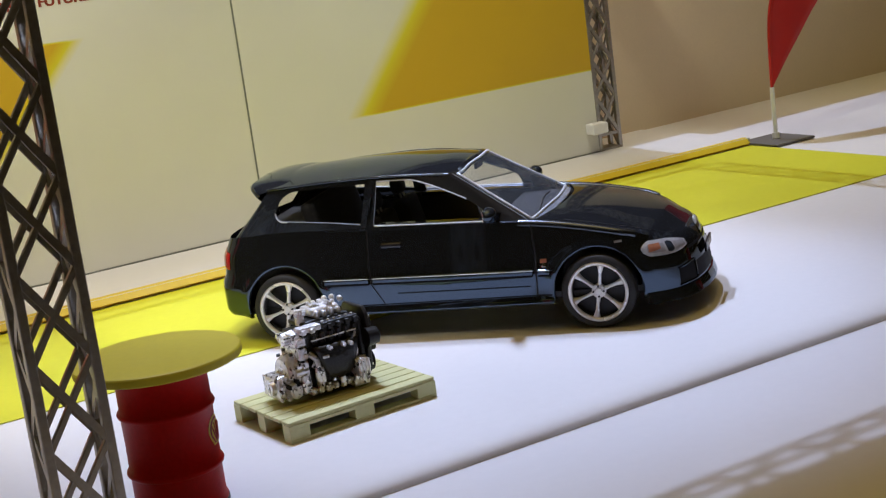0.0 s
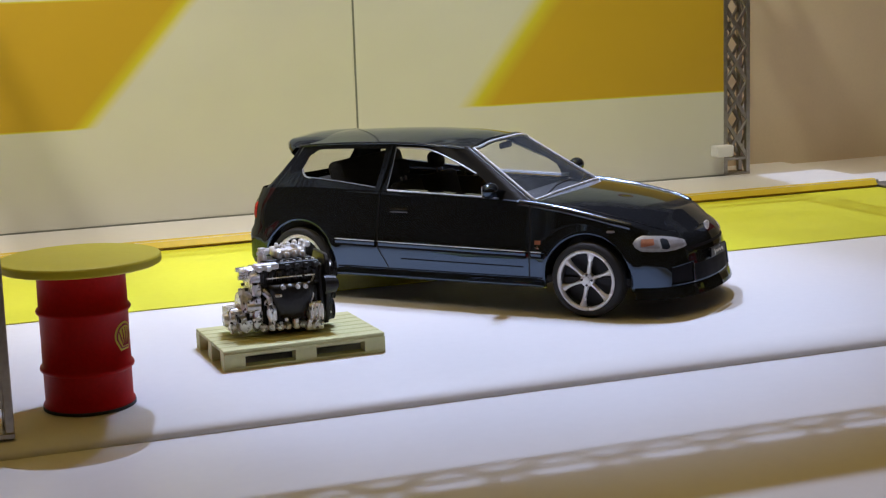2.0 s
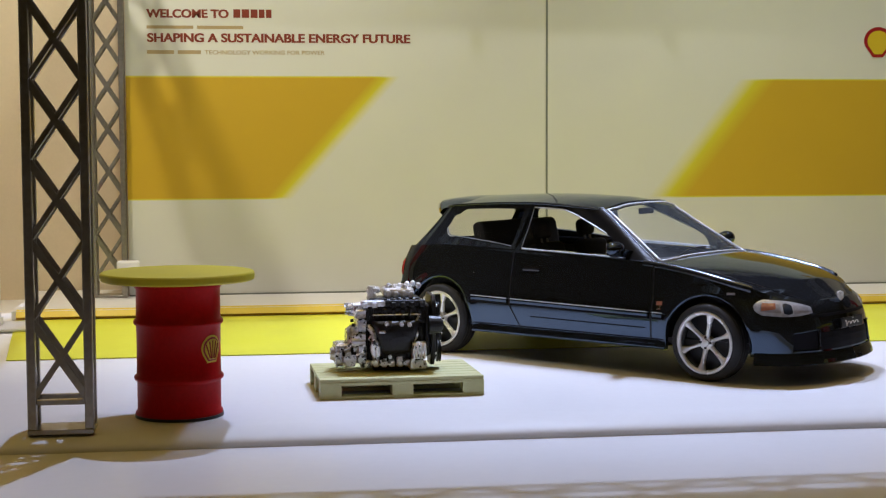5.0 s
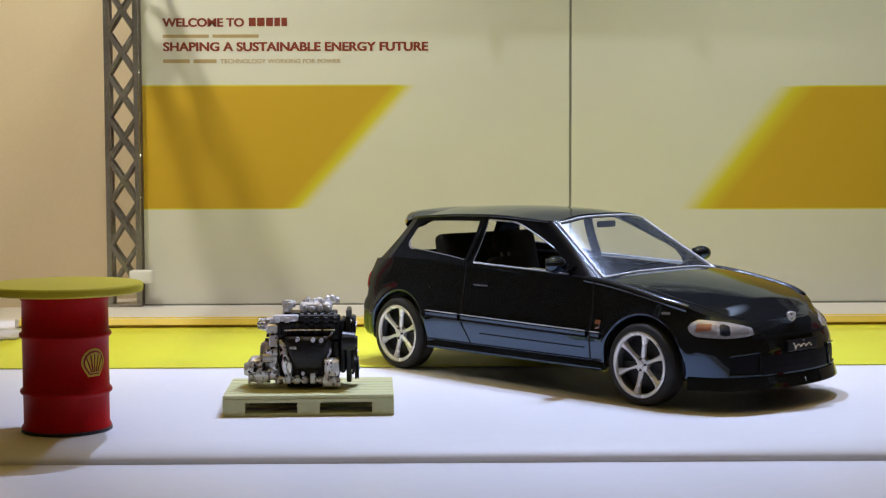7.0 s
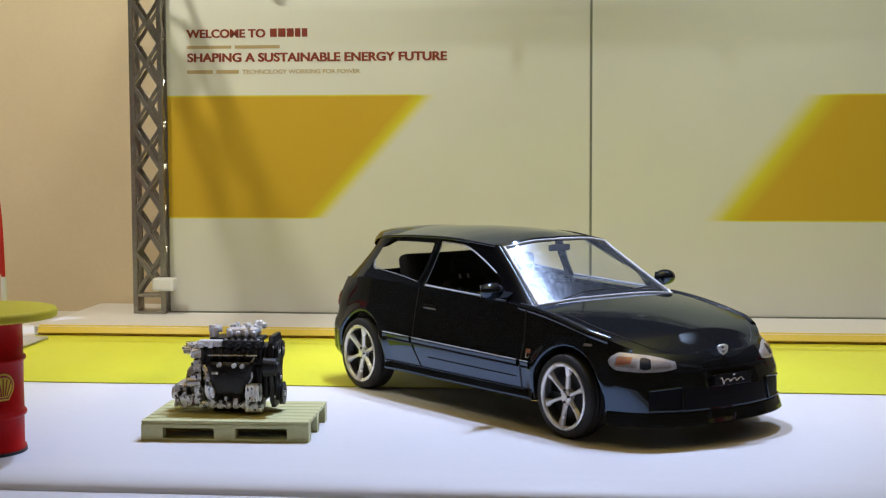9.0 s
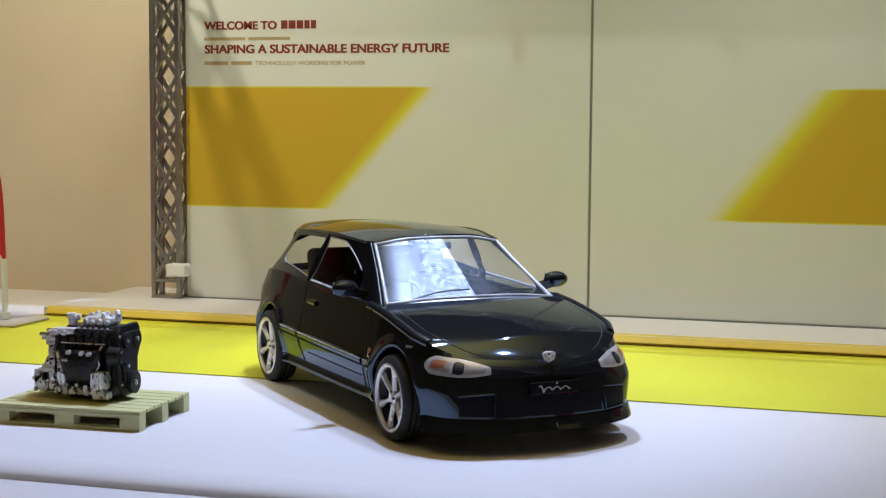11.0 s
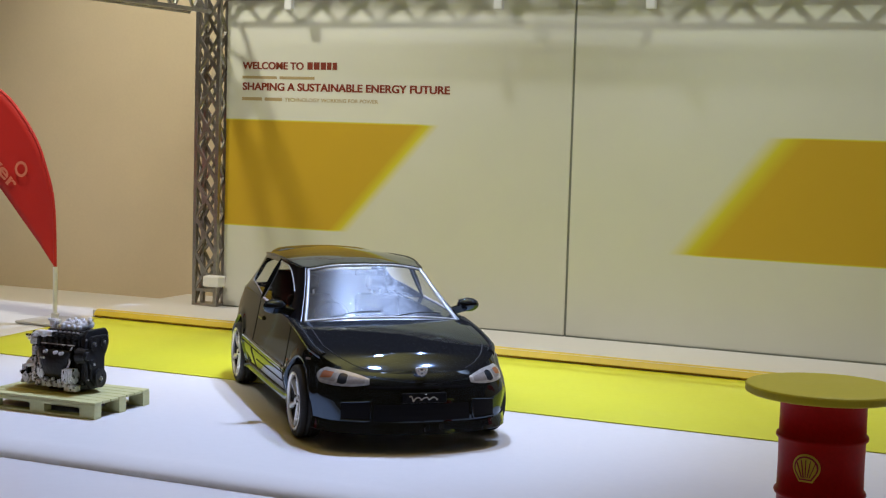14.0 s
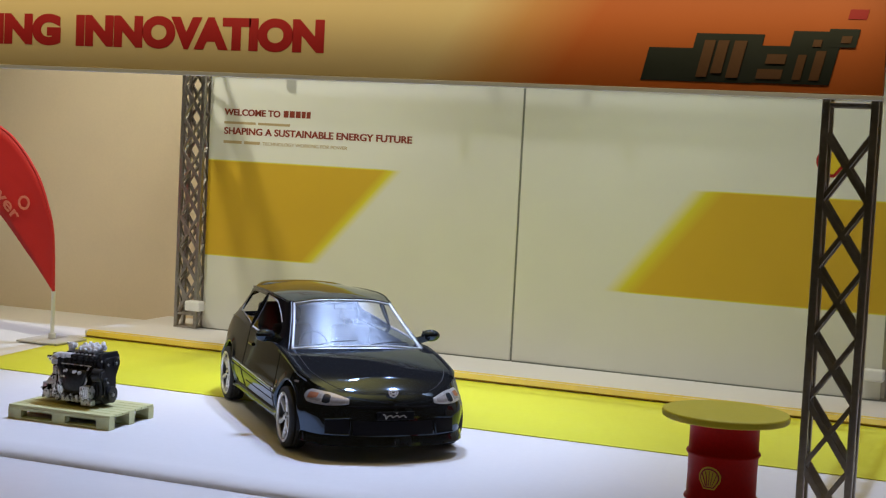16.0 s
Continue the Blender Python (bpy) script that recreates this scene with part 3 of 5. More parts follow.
# ---- loose things on the stage ----
def drum_table(x, y, rz, label):
    t = thing("drum_table", x, y, 0.0, rz, label, "drum table", "drum tables")
    prof = [(0.0, 0.0), (0.262, 0.0), (0.282, 0.012), (0.284, 0.035), (0.272, 0.05), (0.272, 0.235)]
    for zc in (0.262, 0.625):
        prof += [(0.274, zc - 0.022), (0.288, zc - 0.012), (0.292, zc), (0.288, zc + 0.012), (0.274, zc + 0.022)]
        if zc < 0.5:
            prof += [(0.272, 0.45)]
    prof += [(0.272, 0.84), (0.284, 0.86), (0.284, 0.885), (0.27, 0.893), (0.0, 0.893)]
    part("barrel", lathe(bmesh.new(), prof, 56), RED, t, "red steel drum", smooth=True)
    part("bottom_rim", lathe(bmesh.new(), [(0.268, 0.003), (0.288, 0.003), (0.288, 0.022), (0.268, 0.022)], 56, closed=True), DARK, t, "black bottom rim")
    top = [(0.0, 0.894), (0.485, 0.894), (0.497, 0.900), (0.50, 0.908), (0.50, 0.940), (0.494, 0.950), (0.484, 0.953), (0.0, 0.953)]
    part("tabletop", lathe(bmesh.new(), top, 72), YELLOW_DISC, t, "round yellow tabletop")
    # emblem on the barrel's wall, bent with it
    for grow, off, material, name in ((1.0, 0.0035, YPRINT, "emblem_rim"), (0.86, 0.006, REDPRINT, "emblem_line"), (0.74, 0.0085, YPRINT, "emblem_field")):
        bm = bmesh.new()
        pts = [(0.092 * math.cos(a), 0.085 * math.sin(a) + 0.01) for a in [math.pi * (-0.16 + 1.32 * k / 14) for k in range(15)]]
        pts += [(-0.045, -0.085), (0.045, -0.085)]
        rim = []
        for u, v in pts:
            a = -math.pi / 2 + u * grow / 0.275
            rim.append(bm.verts.new(((0.273 + off) * math.cos(a), (0.273 + off) * math.sin(a), 0.455 + v * grow)))
        a = -math.pi / 2
        c = bm.verts.new((0, -(0.2735 + off), 0.455))
        for p, q in zip(rim, rim[1:] + rim[:1]):
            bm.faces.new((p, q, c))
        part(name, bm, material, t)
    for k in range(-2, 3):
        a0 = -math.pi / 2 + k * 0.012 / 0.275
        a1 = -math.pi / 2 + k * 0.029 / 0.275
        r = 0.2835
        bm = bar(bmesh.new(), (r * math.cos(a0), r * math.sin(a0), 0.40), (r * math.cos(a1), r * math.sin(a1), 0.455 + 0.06 * math.cos(k * 0.45)), 0.005)
        part("emblem_rib", bm, REDPRINT, t)
    return t


drum_table(-2.91, -1.77, 52, "red oil drum with a round yellow top used as a table")
drum_table(5.215, -1.72, -9, "red oil drum table with a round yellow top, one side dark")


def feather_flag(x, y, mirror, label):
    t = thing("feather_flag", x, y, 0.0, 0, label, "flag", "feather flags")
    k = -1 if mirror else 1
    part("base", solid(-0.32, 0.32, -0.34, 0.34, 0.012, 0.04, 0.01), BASEGREY if mirror else BASEPALE, t, "dark grey square base" if mirror else "pale grey square base")
    edge = spline([(0.0, 0.0, 0.05), (0.0, 0, 0.68), (-0.035, 0, 1.43), (-0.15, 0, 1.85), (-0.34, 0, 2.25), (-0.72, 0, 2.68), (-1.15, 0, 2.89), (-1.62, 0, 2.93), (-2.05, 0, 2.78)], 8)
    for nm, pts, r, material, lab in (("pole", [p for p in edge if p.z < 0.72], 0.028, CLIP, "slim white pole"), ("sleeve", [p for p in edge if p.z > 0.66], 0.020, CLOTH, "red sleeve of the cloth")):
        rings = []
        for i, p in enumerate(pts):
            d = (pts[min(i + 1, len(pts) - 1)] - pts[max(i - 1, 0)]).normalized()
            nrm = Vector((d.z, 0, -d.x))
            rings.append([(p.x * k + nrm.x * k * r * math.cos(a), p.y + r * math.sin(a), p.z + nrm.z * r * math.cos(a)) for a in [math.pi * 2 * j / 8 for j in range(9)]])
        bm = grid(bmesh.new(), rings)
        bmesh.ops.recalc_face_normals(bm, faces=bm.faces)
        part(nm, bm, material, t, lab, smooth=True)
    part("collar", rod(bmesh.new(), (0, 0, 0.05), (0, 0, 0.12), 0.05), CLIP, t)
    upper = [p for p in edge if p.z >= 0.68 or p.x < -0.02]
    lower = spline([(0.0, 0, 0.66), (-0.22, 0, 0.93), (-0.47, 0, 1.20), (-0.88, 0, 1.63), (-1.30, 0, 1.95), (-1.80, 0, 2.20), (-2.20, 0, 2.45), (-2.05, 0, 2.78)], 8)
    n = 40
    bm = bmesh.new()
    rows = []
    for i in range(n + 1):
        a = upper[min(int(i / n * (len(upper) - 1)), len(upper) - 1)]
        b = lower[min(int(i / n * (len(lower) - 1)), len(lower) - 1)]
        row = []
        for j in range(9):
            p = a.lerp(b, j / 8)
            row.append((p.x * k, 0.02 * math.sin(p.x * 4.0 + p.z * 1.5) * math.sin(math.pi * j / 8), p.z))
        rows.append(row)
    grid(bm, rows)
    thicken(bm, 0.012)
    part("cloth", bm, CLOTH, t, "red cloth", smooth=True)
    # the printed word, and the name above it as plain bars, running down along the cloth
    if not mirror:
        lettering("Power", -1.290, -0.041, 2.250, 0.240, CLOTH_PRINT, t, 0.005, 0.93, -46)
    c, s = math.cos(radians(-46)), math.sin(radians(-46))
    for x0, z0, u0, u1, v0, h in ((-1.50, 2.66, 0.0, 0.09, 0, 0.15), (-1.50, 2.66, 0.12, 0.21, 0, 0.12), (-1.50, 2.66, 0.24, 0.33, 0, 0.12), (-1.50, 2.66, 0.36, 0.39, 0, 0.16), (-1.50, 2.66, 0.42, 0.45, 0, 0.16), (-1.47, 2.435, 0.0, 0.12, 0, 0.15), (-1.47, 2.435, 0.16, 0.22, 0.06, 0.09)):
        o = []
        for u, v in ((u0, v0), (u1, v0), (u1, h), (u0, h)):
            o.append(((x0 + u * c - v * s) * k, z0 + u * s + v * c))
        part("print_bar", plate(o, -0.041, -0.037), CLOTH_PRINT, t, "faded salmon bar")
    ring = lathe(bmesh.new(), [(0.062, -0.002), (0.095, -0.002), (0.095, 0.002), (0.062, 0.002)], 28, Matrix.Translation((-0.49 * k, -0.039, 1.83)) @ Matrix.Rotation(math.pi / 2, 4, "X"), True)
    part("print_ring", ring, CLOTH_PRINT, t, "faded salmon ring")
    return t


BASEGREY = mat("grey_base", (0.13, 0.12, 0.11), 0.6, vary=0.1, grain=20, bump=0.002)

BASEPALE = mat("pale_base", (0.52, 0.50, 0.48), 0.6, vary=0.08, grain=20, bump=0.002)


feather_flag(-4.78, 3.17, False, "red feather flag with salmon print on a slim white pole")
feather_flag(7.33, 3.70, True, "red feather flag on a white pole with dark base")


def pallet(x, y, rz):
    t = thing("pallet", x, y, 0.0, rz, "pale yellow-green plastic pallet carrying an engine", "pallet")
    w, d = 1.16, 0.82
    for i in range(3):
        y0 = -d / 2 + i * (d - 0.1) / 2
        part("runner", solid(-w / 2, w / 2, y0, y0 + 0.1, 0.0, 0.022, 0.003), PALLET, t)
        for j in range(3):
            x0 = -w / 2 + j * (w - 0.15) / 2
            part("block", solid(x0, x0 + 0.15, y0 + 0.001, y0 + 0.099, 0.0221, 0.094, 0.001), PALLET, t)
        part("stringer", solid(-w / 2, w / 2, y0, y0 + 0.1, 0.0941, 0.118, 0.002), PALLET, t)
    n = 7
    for i in range(n):
        y0 = -d / 2 + i * (d / n) + 0.006
        part("deck_board", solid(-w / 2, w / 2, y0, y0 + d / n - 0.012, 0.1182, 0.143, 0.006), PALLET, t)
    part("deck_sheet", solid(-w / 2 + 0.01, w / 2 - 0.01, -d / 2 + 0.01, d / 2 - 0.01, 0.1182, 0.132), PALLET, t)
    return t


pallet(-1.395, -0.92, 2.0)



def engine(x, y, rz):
    """Transverse four-cylinder: gearbox to the left, belt end to the right."""
    t = thing("engine", x, y, 0.1435, rz, "black and bare alloy car engine standing on a pallet", "engine")
    rnd = random.Random(5)

    def lumps(bm, x0, x1, y0, y1, z0, z1, n, size):
        """Small cast bosses strewn over a face."""
        for _ in range(n):
            px, py, pz = rnd.uniform(x0, x1), rnd.uniform(y0, y1), rnd.uniform(z0, z1)
            a, b, c = (size * rnd.uniform(0.5, 1.3) for _ in range(3))
            if rnd.random() < 0.5:
                box(bm, px - a, px + a, py - b, py + b, pz - c, pz + c, size * 0.3, 1)
            else:
                rod(bm, (px, py + b, pz), (px, py - b, pz), a, a * 0.8, 8)
        return bm

    # block, head and sump
    bm = solid(-0.17, 0.30, -0.13, 0.16, 0.06, 0.34, 0.02)
    for i in range(5):
        box(bm, -0.15 + i * 0.10, -0.12 + i * 0.10, -0.145, 0.17, 0.09, 0.33, 0.006, 1)
    part("block", bm, IRON, t, "black engine block")
    part("oil_pan", box(box(bmesh.new(), -0.12, 0.27, -0.10, 0.13, 0.0, 0.065, 0.02), 0.02, 0.2, -0.12, 0.02, 0.0, 0.05, 0.015), IRON, t)
    bm = solid(-0.20, 0.31, -0.15, 0.15, 0.341, 0.468, 0.012)
    for i in range(7):
        box(bm, -0.19 + i * 0.072, -0.15 + i * 0.072, -0.172, -0.14, 0.372, 0.455, 0.008, 1)
    part("cylinder_head", bm, IRON, t, "black cylinder head")
    part("head_slot", solid(-0.13, 0.27, -0.176, -0.16, 0.405, 0.415, 0.003, 1), CAST, t, "bright line along the head")
    # scalloped bright rail along the front of the valve cover
    for x0, x1, material, lab in ((-0.22, -0.02, ALLOY, "bright scalloped end of the rail"), (-0.018, 0.31, IRON, "black scalloped rail along the head")):
        bm = solid(x0, x1, -0.165, -0.075, 0.469, 0.512, 0.012)
        for i in range(7):
            px = -0.185 + i * 0.077
            if x0 < px - 0.02 and px + 0.02 < x1:
                box(bm, px - 0.022, px + 0.022, -0.185, -0.12, 0.462, 0.500, 0.010, 2)
        part("gasket_rail", bm, material, t, lab)
    for i in range(6):
        px = 0.01 + i * 0.052
        part("rail_bolt", rod(bmesh.new(), (px, -0.13, 0.512), (px, -0.13, 0.522), 0.012, segs=8), ALLOY, t)
    bm = solid(-0.14, 0.28, -0.07, 0.14, 0.490, 0.522, 0.01, 2)
    part("valve_cover", bm, IRON, t, "black valve cover")
    # lumpy bright intake manifold on top
    bm = solid(-0.02, 0.24, -0.03, 0.17, 0.523, 0.588, 0.028, 3)
    for i in range(4):
        px = 0.0 + i * 0.064
        box(bm, px, px + 0.040, -0.065, 0.05, 0.520, 0.575 - 0.008 * (i % 2), 0.016, 2)
        rod(bm, (px + 0.02, 0.03, 0.57), (px + 0.02, 0.03, 0.605 - 0.006 * (i % 3)), 0.022, 0.015, 10)
    lumps(bm, 0.0, 0.22, -0.02, 0.15, 0.580, 0.600, 12, 0.014)
    part("intake_manifold", bm, ALLOY, t, "lumpy bright alloy intake manifold")
    bm = rod(bmesh.new(), (-0.115, -0.01, 0.50), (-0.115, -0.01, 0.605), 0.040, 0.032, 14)
    rod(bm, (-0.115, -0.01, 0.58), (-0.055, 0.01, 0.575), 0.024, 0.024, 10)
    lumps(bm, -0.15, -0.08, -0.05, 0.05, 0.52, 0.60, 6, 0.014)
    part("throttle_body", bm, ALLOY, t, "bright alloy throttle body")
    for i in range(3):
        bm = bmesh.new()
        bmesh.ops.create_icosphere(bm, subdivisions=2, radius=0.024, matrix=Matrix.Translation((0.20 + i * 0.04, 0.13 - 0.05 * i, 0.60 + 0.01 * (i % 2))))
        part("intake_knob", bm, ALLOY, t, "bright knob", True)
    # exhaust side: shield with its bolts, manifold below
    bm = bmesh.new()
    sh = [[(0.060 + (u - 0.5) * (0.19 + 0.20 * v ** 0.7), -0.205 - 0.045 * math.sin(math.pi * (0.12 + 0.76 * v)) * math.sin(math.pi * (0.12 + 0.76 * u)), 0.13 + 0.24 * v) for u in [i / 8 for i in range(9)]] for v in [j / 7 for j in range(8)]]
    grid(bm, sh)
    thicken(bm, 0.008)
    part("heat_shield", bm, IRON, t, "black heat shield", True)
    for hx, hz in ((-0.02, 0.352), (0.10, 0.350), (0.165, 0.345)):
        part("shield_bolt", rod(bmesh.new(), (hx, -0.262, hz), (hx, -0.215, hz), 0.017, segs=10), CAST, t)
    part("shield_clip", solid(-0.085, -0.03, -0.245, -0.205, 0.285, 0.305, 0.006), CAST, t)
    for i in range(4):
        bm = bmesh.new()
        px = -0.11 + i * 0.11
        pts = spline([(px, -0.13, 0.35), (px * 0.9 + 0.02, -0.185, 0.32), (px * 0.55 + 0.06, -0.19, 0.22), (0.085, -0.165, 0.12)], 5)
        part("exhaust_pipe", tube(bm, pts, 0.024, 10), IRON, t, "black exhaust pipe", True)
    # belt end
    part("belt_cover", solid(0.301, 0.356, -0.14, 0.16, 0.10, 0.48, 0.03, 3), DARK, t, "black belt cover")
    for x0, x1, k, nm in ((0.357, 0.395, 1.0, "belt_guard"), (0.3955, 0.418, 0.80, "guard_boss")):
        o = [(-0.17, 0.50), (-0.13, 0.545), (0.13, 0.545), (0.17, 0.50), (0.17, 0.40), (0.11, 0.30), (0.11, 0.11), (0.06, 0.03), (-0.08, 0.03), (-0.14, 0.09), (-0.15, 0.22), (-0.19, 0.33)]
        bm = plate([(y * k, 0.29 + (z - 0.29) * k) for y, z in o], 0.0, x1 - x0)
        bmesh.ops.rotate(bm, verts=bm.verts, cent=(0, 0, 0), matrix=Matrix.Rotation(math.pi / 2, 3, "Z"))
        bmesh.ops.translate(bm, verts=bm.verts, vec=(x1, 0, 0))
        bmesh.ops.bevel(bm, geom=bm.edges[:], offset=0.010, segments=2, affect="EDGES", profile=0.5)
        part(nm, bm, DARK, t, "black timing cover")
    for py, pz, pr, x1 in ((-0.01, 0.125, 0.082, 0.458), (-0.10, 0.255, 0.045, 0.450), (0.07, 0.43, 0.058, 0.436), (-0.08, 0.43, 0.058, 0.436)):
        b2 = lathe(bmesh.new(), [(0.0, 0.0), (pr, 0.0), (pr, 0.010), (pr * 0.88, 0.016), (pr, 0.024), (pr, 0.030), (pr * 0.45, 0.030), (pr * 0.40, 0.022), (0.0, 0.022)], 24, Matrix.Translation((x1 - 0.036, py, pz)) @ Matrix.Rotation(math.pi / 2, 4, "Y"))
        part("pulley", b2, IRON, t, "black pulley")
        part("pulley_bolt", rod(bmesh.new(), (x1 - 0.015, py, pz), (x1 + 0.002, py, pz), pr * 0.24, segs=6), CAST, t)
    for py, pz in ((-0.165, 0.47), (0.15, 0.47), (-0.17, 0.34), (-0.13, 0.12)):
        part("cover_bolt", rod(bmesh.new(), (0.395, py, pz), (0.404, py, pz), 0.010, segs=6), CAST, t)
    # alternator and its bracket
    bm = rod(bmesh.new(), (0.19, -0.20, 0.155), (0.30, -0.20, 0.155), 0.066, segs=20)
    for i in range(4):
        box(bm, 0.196 + i * 0.028, 0.208 + i * 0.028, -0.275, -0.15, 0.10, 0.215, 0.004, 1)
    part("alternator", bm, CAST, t, "ribbed alloy alternator")
    bm = solid(0.17, 0.31, -0.215, -0.13, 0.015, 0.075, 0.012)
    lumps(bm, 0.18, 0.30, -0.22, -0.19, 0.03, 0.09, 6, 0.014)
    part("bracket", bm, CAST, t, "alloy bracket")
    part("tension_rod", tube(bmesh.new(), spline([(0.25, -0.185, 0.40), (0.215, -0.20, 0.33), (0.235, -0.205, 0.27), (0.20, -0.20, 0.21)], 5), 0.009, 8), CAST, t, "thin alloy rod", True)
    bm = rod(bmesh.new(), (0.33, -0.19, 0.335), (0.43, -0.19, 0.335), 0.070, 0.060, 18)
    rod(bm, (0.43, -0.19, 0.335), (0.448, -0.19, 0.335), 0.040, 0.035, 14)
    lumps(bm, 0.35, 0.42, -0.25, -0.14, 0.27, 0.40, 6, 0.016)
    part("steering_pump", bm, DARK, t, "black pump beside the belt")
    # lower rail of bright castings along the sump
    bm = bmesh.new()
    for i in range(6):
        px = -0.19 + i * 0.065
        box(bm, px, px + 0.05, -0.19 + 0.012 * (i % 2), -0.11, 0.035, 0.085 + 0.03 * (i % 3 == 1), 0.009, 1)
    lumps(bm, -0.20, 0.16, -0.195, -0.16, 0.04, 0.11, 14, 0.013)
    part("sump_casting", bm, CAST, t, "bright castings along the sump")
    # stepped alloy column on the gearbox side
    for z0, z1, x0 in ((0.06, 0.20, -0.25), (0.20, 0.29, -0.235), (0.29, 0.385, -0.25), (0.385, 0.455, -0.27)):
        bm = solid(x0, -0.176, -0.175, 0.12, z0 + 0.002, z1 - 0.004, 0.010, 1)
        part("end_plate", lumps(bm, x0, -0.19, -0.185, -0.165, z0 + 0.02, z1 - 0.02, 2, 0.014), CAST, t, "alloy end plate")
    bm = bmesh.new()
    for pts in ([(-0.165, -0.165, 0.33), (-0.12, -0.20, 0.27), (-0.13, -0.20, 0.17), (-0.10, -0.19, 0.09)], [(-0.15, -0.17, 0.25), (-0.10, -0.205, 0.21), (-0.085, -0.195, 0.12)]):
        tube(bm, spline(pts, 5), 0.022, 8)
    part("water_pipe", bm, CAST, t, "alloy water pipe", True)
    part("distributor", box(rod(bmesh.new(), (-0.22, -0.05, 0.44), (-0.315, -0.05, 0.44), 0.055, 0.042, 18), -0.28, -0.21, -0.15, -0.05, 0.41, 0.485, 0.015), CAST, t, "alloy distributor")
    for y0, z0 in ((-0.12, 0.455), (-0.09, 0.425), (-0.02, 0.47)):
        part("hose_stub", rod(bmesh.new(), (-0.26, y0, z0), (-0.345, y0 - 0.01, z0), 0.016, segs=10), CHROME, t)
    # gearbox
    bm = bmesh.new()
    lathe(bm, [(0.0, -0.06), (0.17, -0.06), (0.18, -0.05), (0.18, -0.03), (0.15, -0.02), (0.135, 0.05), (0.11, 0.09), (0.0, 0.09)], 24, Matrix.Translation((-0.24, 0.0, 0.19)) @ Matrix.Rotation(-math.pi / 2, 4, "Y"))
    part("bell_housing", bm, CAST, t, "alloy bell housing")
    bm = solid(-0.43, -0.30, -0.09, 0.14, 0.03, 0.20, 0.035, 3)
    for i in range(4):
        box(bm, -0.425 + i * 0.034, -0.413 + i * 0.034, -0.105, 0.15, 0.05, 0.19, 0.004, 1)
    lumps(bm, -0.42, -0.27, -0.12, -0.09, 0.04, 0.20, 12, 0.016)
    part("gearbox", bm, CAST, t, "ribbed alloy gearbox")
    bm = rod(bmesh.new(), (-0.31, -0.06, 0.095), (-0.31, -0.165, 0.095), 0.070, 0.052, 18)
    rod(bm, (-0.31, -0.16, 0.095), (-0.31, -0.175, 0.095), 0.035, 0.035, 14)
    rod(bm, (-0.42, -0.02, 0.12), (-0.462, -0.02, 0.12), 0.055, 0.042, 16)
    part("differential", bm, CAST, t, "round alloy differential")
    part("starter", box(rod(bmesh.new(), (-0.30, -0.15, 0.215), (-0.19, -0.15, 0.215), 0.036, segs=14), -0.28, -0.22, -0.17, -0.11, 0.235, 0.275, 0.010), CAST, t, "alloy starter motor")
    for k in range(9):
        a = math.pi * 2 * k / 9
        part("flange_bolt", rod(bmesh.new(), (-0.262, 0.165 * math.cos(a), 0.19 + 0.165 * math.sin(a)), (-0.288, 0.165 * math.cos(a), 0.19 + 0.165 * math.sin(a)), 0.012, segs=6), IRON, t)
    # black slabs on the castings: shade of the gaps put in as colour
    for px, pz, w, h in ((-0.295, 0.155, 0.020, 0.05), (-0.365, 0.135, 0.018, 0.03), (-0.225, 0.285, 0.03, 0.007), (-0.225, 0.198, 0.03, 0.007), (-0.225, 0.38, 0.03, 0.007), (-0.180, 0.26, 0.007, 0.14)):
        part("recess", solid(px - w / 2, px + w / 2, -0.181, -0.10, pz - h / 2, pz + h / 2, 0.002, 1), RECESS, t)
    return t


engine_ob = engine(-1.455, -0.88, 1.0)
engine_ob.scale = (0.88, 0.96, 1.0)

# clips on the trusses
for cx, cy, cz in ((-3.65, 4.872, 0.44), (5.62, 5.02, 0.42)):
    c = part("clip", solid(cx - 0.12, cx + 0.12, cy - 0.06, cy + 0.105, cz - 0.07, cz + 0.07, 0.02), CLIP)
    tagged(c, "small white plastic clip holding panel and truss", "clip", "clips")
for cx in (-2.6, 0.17, 1.98):
    c = part("clip", solid(cx - 0.055, cx + 0.055, 4.80, 4.88, 3.85, 4.02, 0.015), CLIP)
    tagged(c, "small pale clip hanging on the top truss beam", "clip", "clips")


# ---- the car ----
WHEEL_X, WHEEL_R, ARCH_R, AXLE_Z = 1.285, 0.292, 0.345, 0.292
PLAN = spline([(-1.975, 0, 0), (-1.965, -0.40, 0), (-1.90, -0.66, 0), (-1.74, -0.80, 0), (-1.30, -0.848, 0), (-0.5, -0.860, 0), (0.4, -0.860, 0), (1.25, -0.848, 0), (1.62, -0.805, 0), (1.83, -0.70, 0), (1.965, -0.50, 0), (2.035, -0.25, 0), (2.055, 0, 0)], 24)
BELT = [(-1.98, 0.875), (-1.6, 0.895), (-1.3, 0.915), (-0.5, 0.905), (0.5, 0.875), (0.85, 0.85), (1.5, 0.735), (1.85, 0.635), (2.06, 0.60)]
TUCK = [(0.0, 0.06), (0.19, 0.052), (0.285, 0.036), (0.455, 0.0), (0.50, 0.010), (0.56, 0.024), (0.62, 0.036), (0.75, 0.060), (0.95, 0.095)]
NOSE = [(0.0, 0.0), (0.16, 0.0), (0.24, 0.003), (0.33, 0.013), (0.40, 0.024), (0.48, 0.044), (0.56, 0.080), (0.65, 0.170)]
CORNER = [(0.0, 0.012), (0.16, 0.012), (0.24, 0.010), (0.33, 0.003), (0.41, 0.003), (0.48, 0.028), (0.56, 0.074), (0.65, 0.166)]
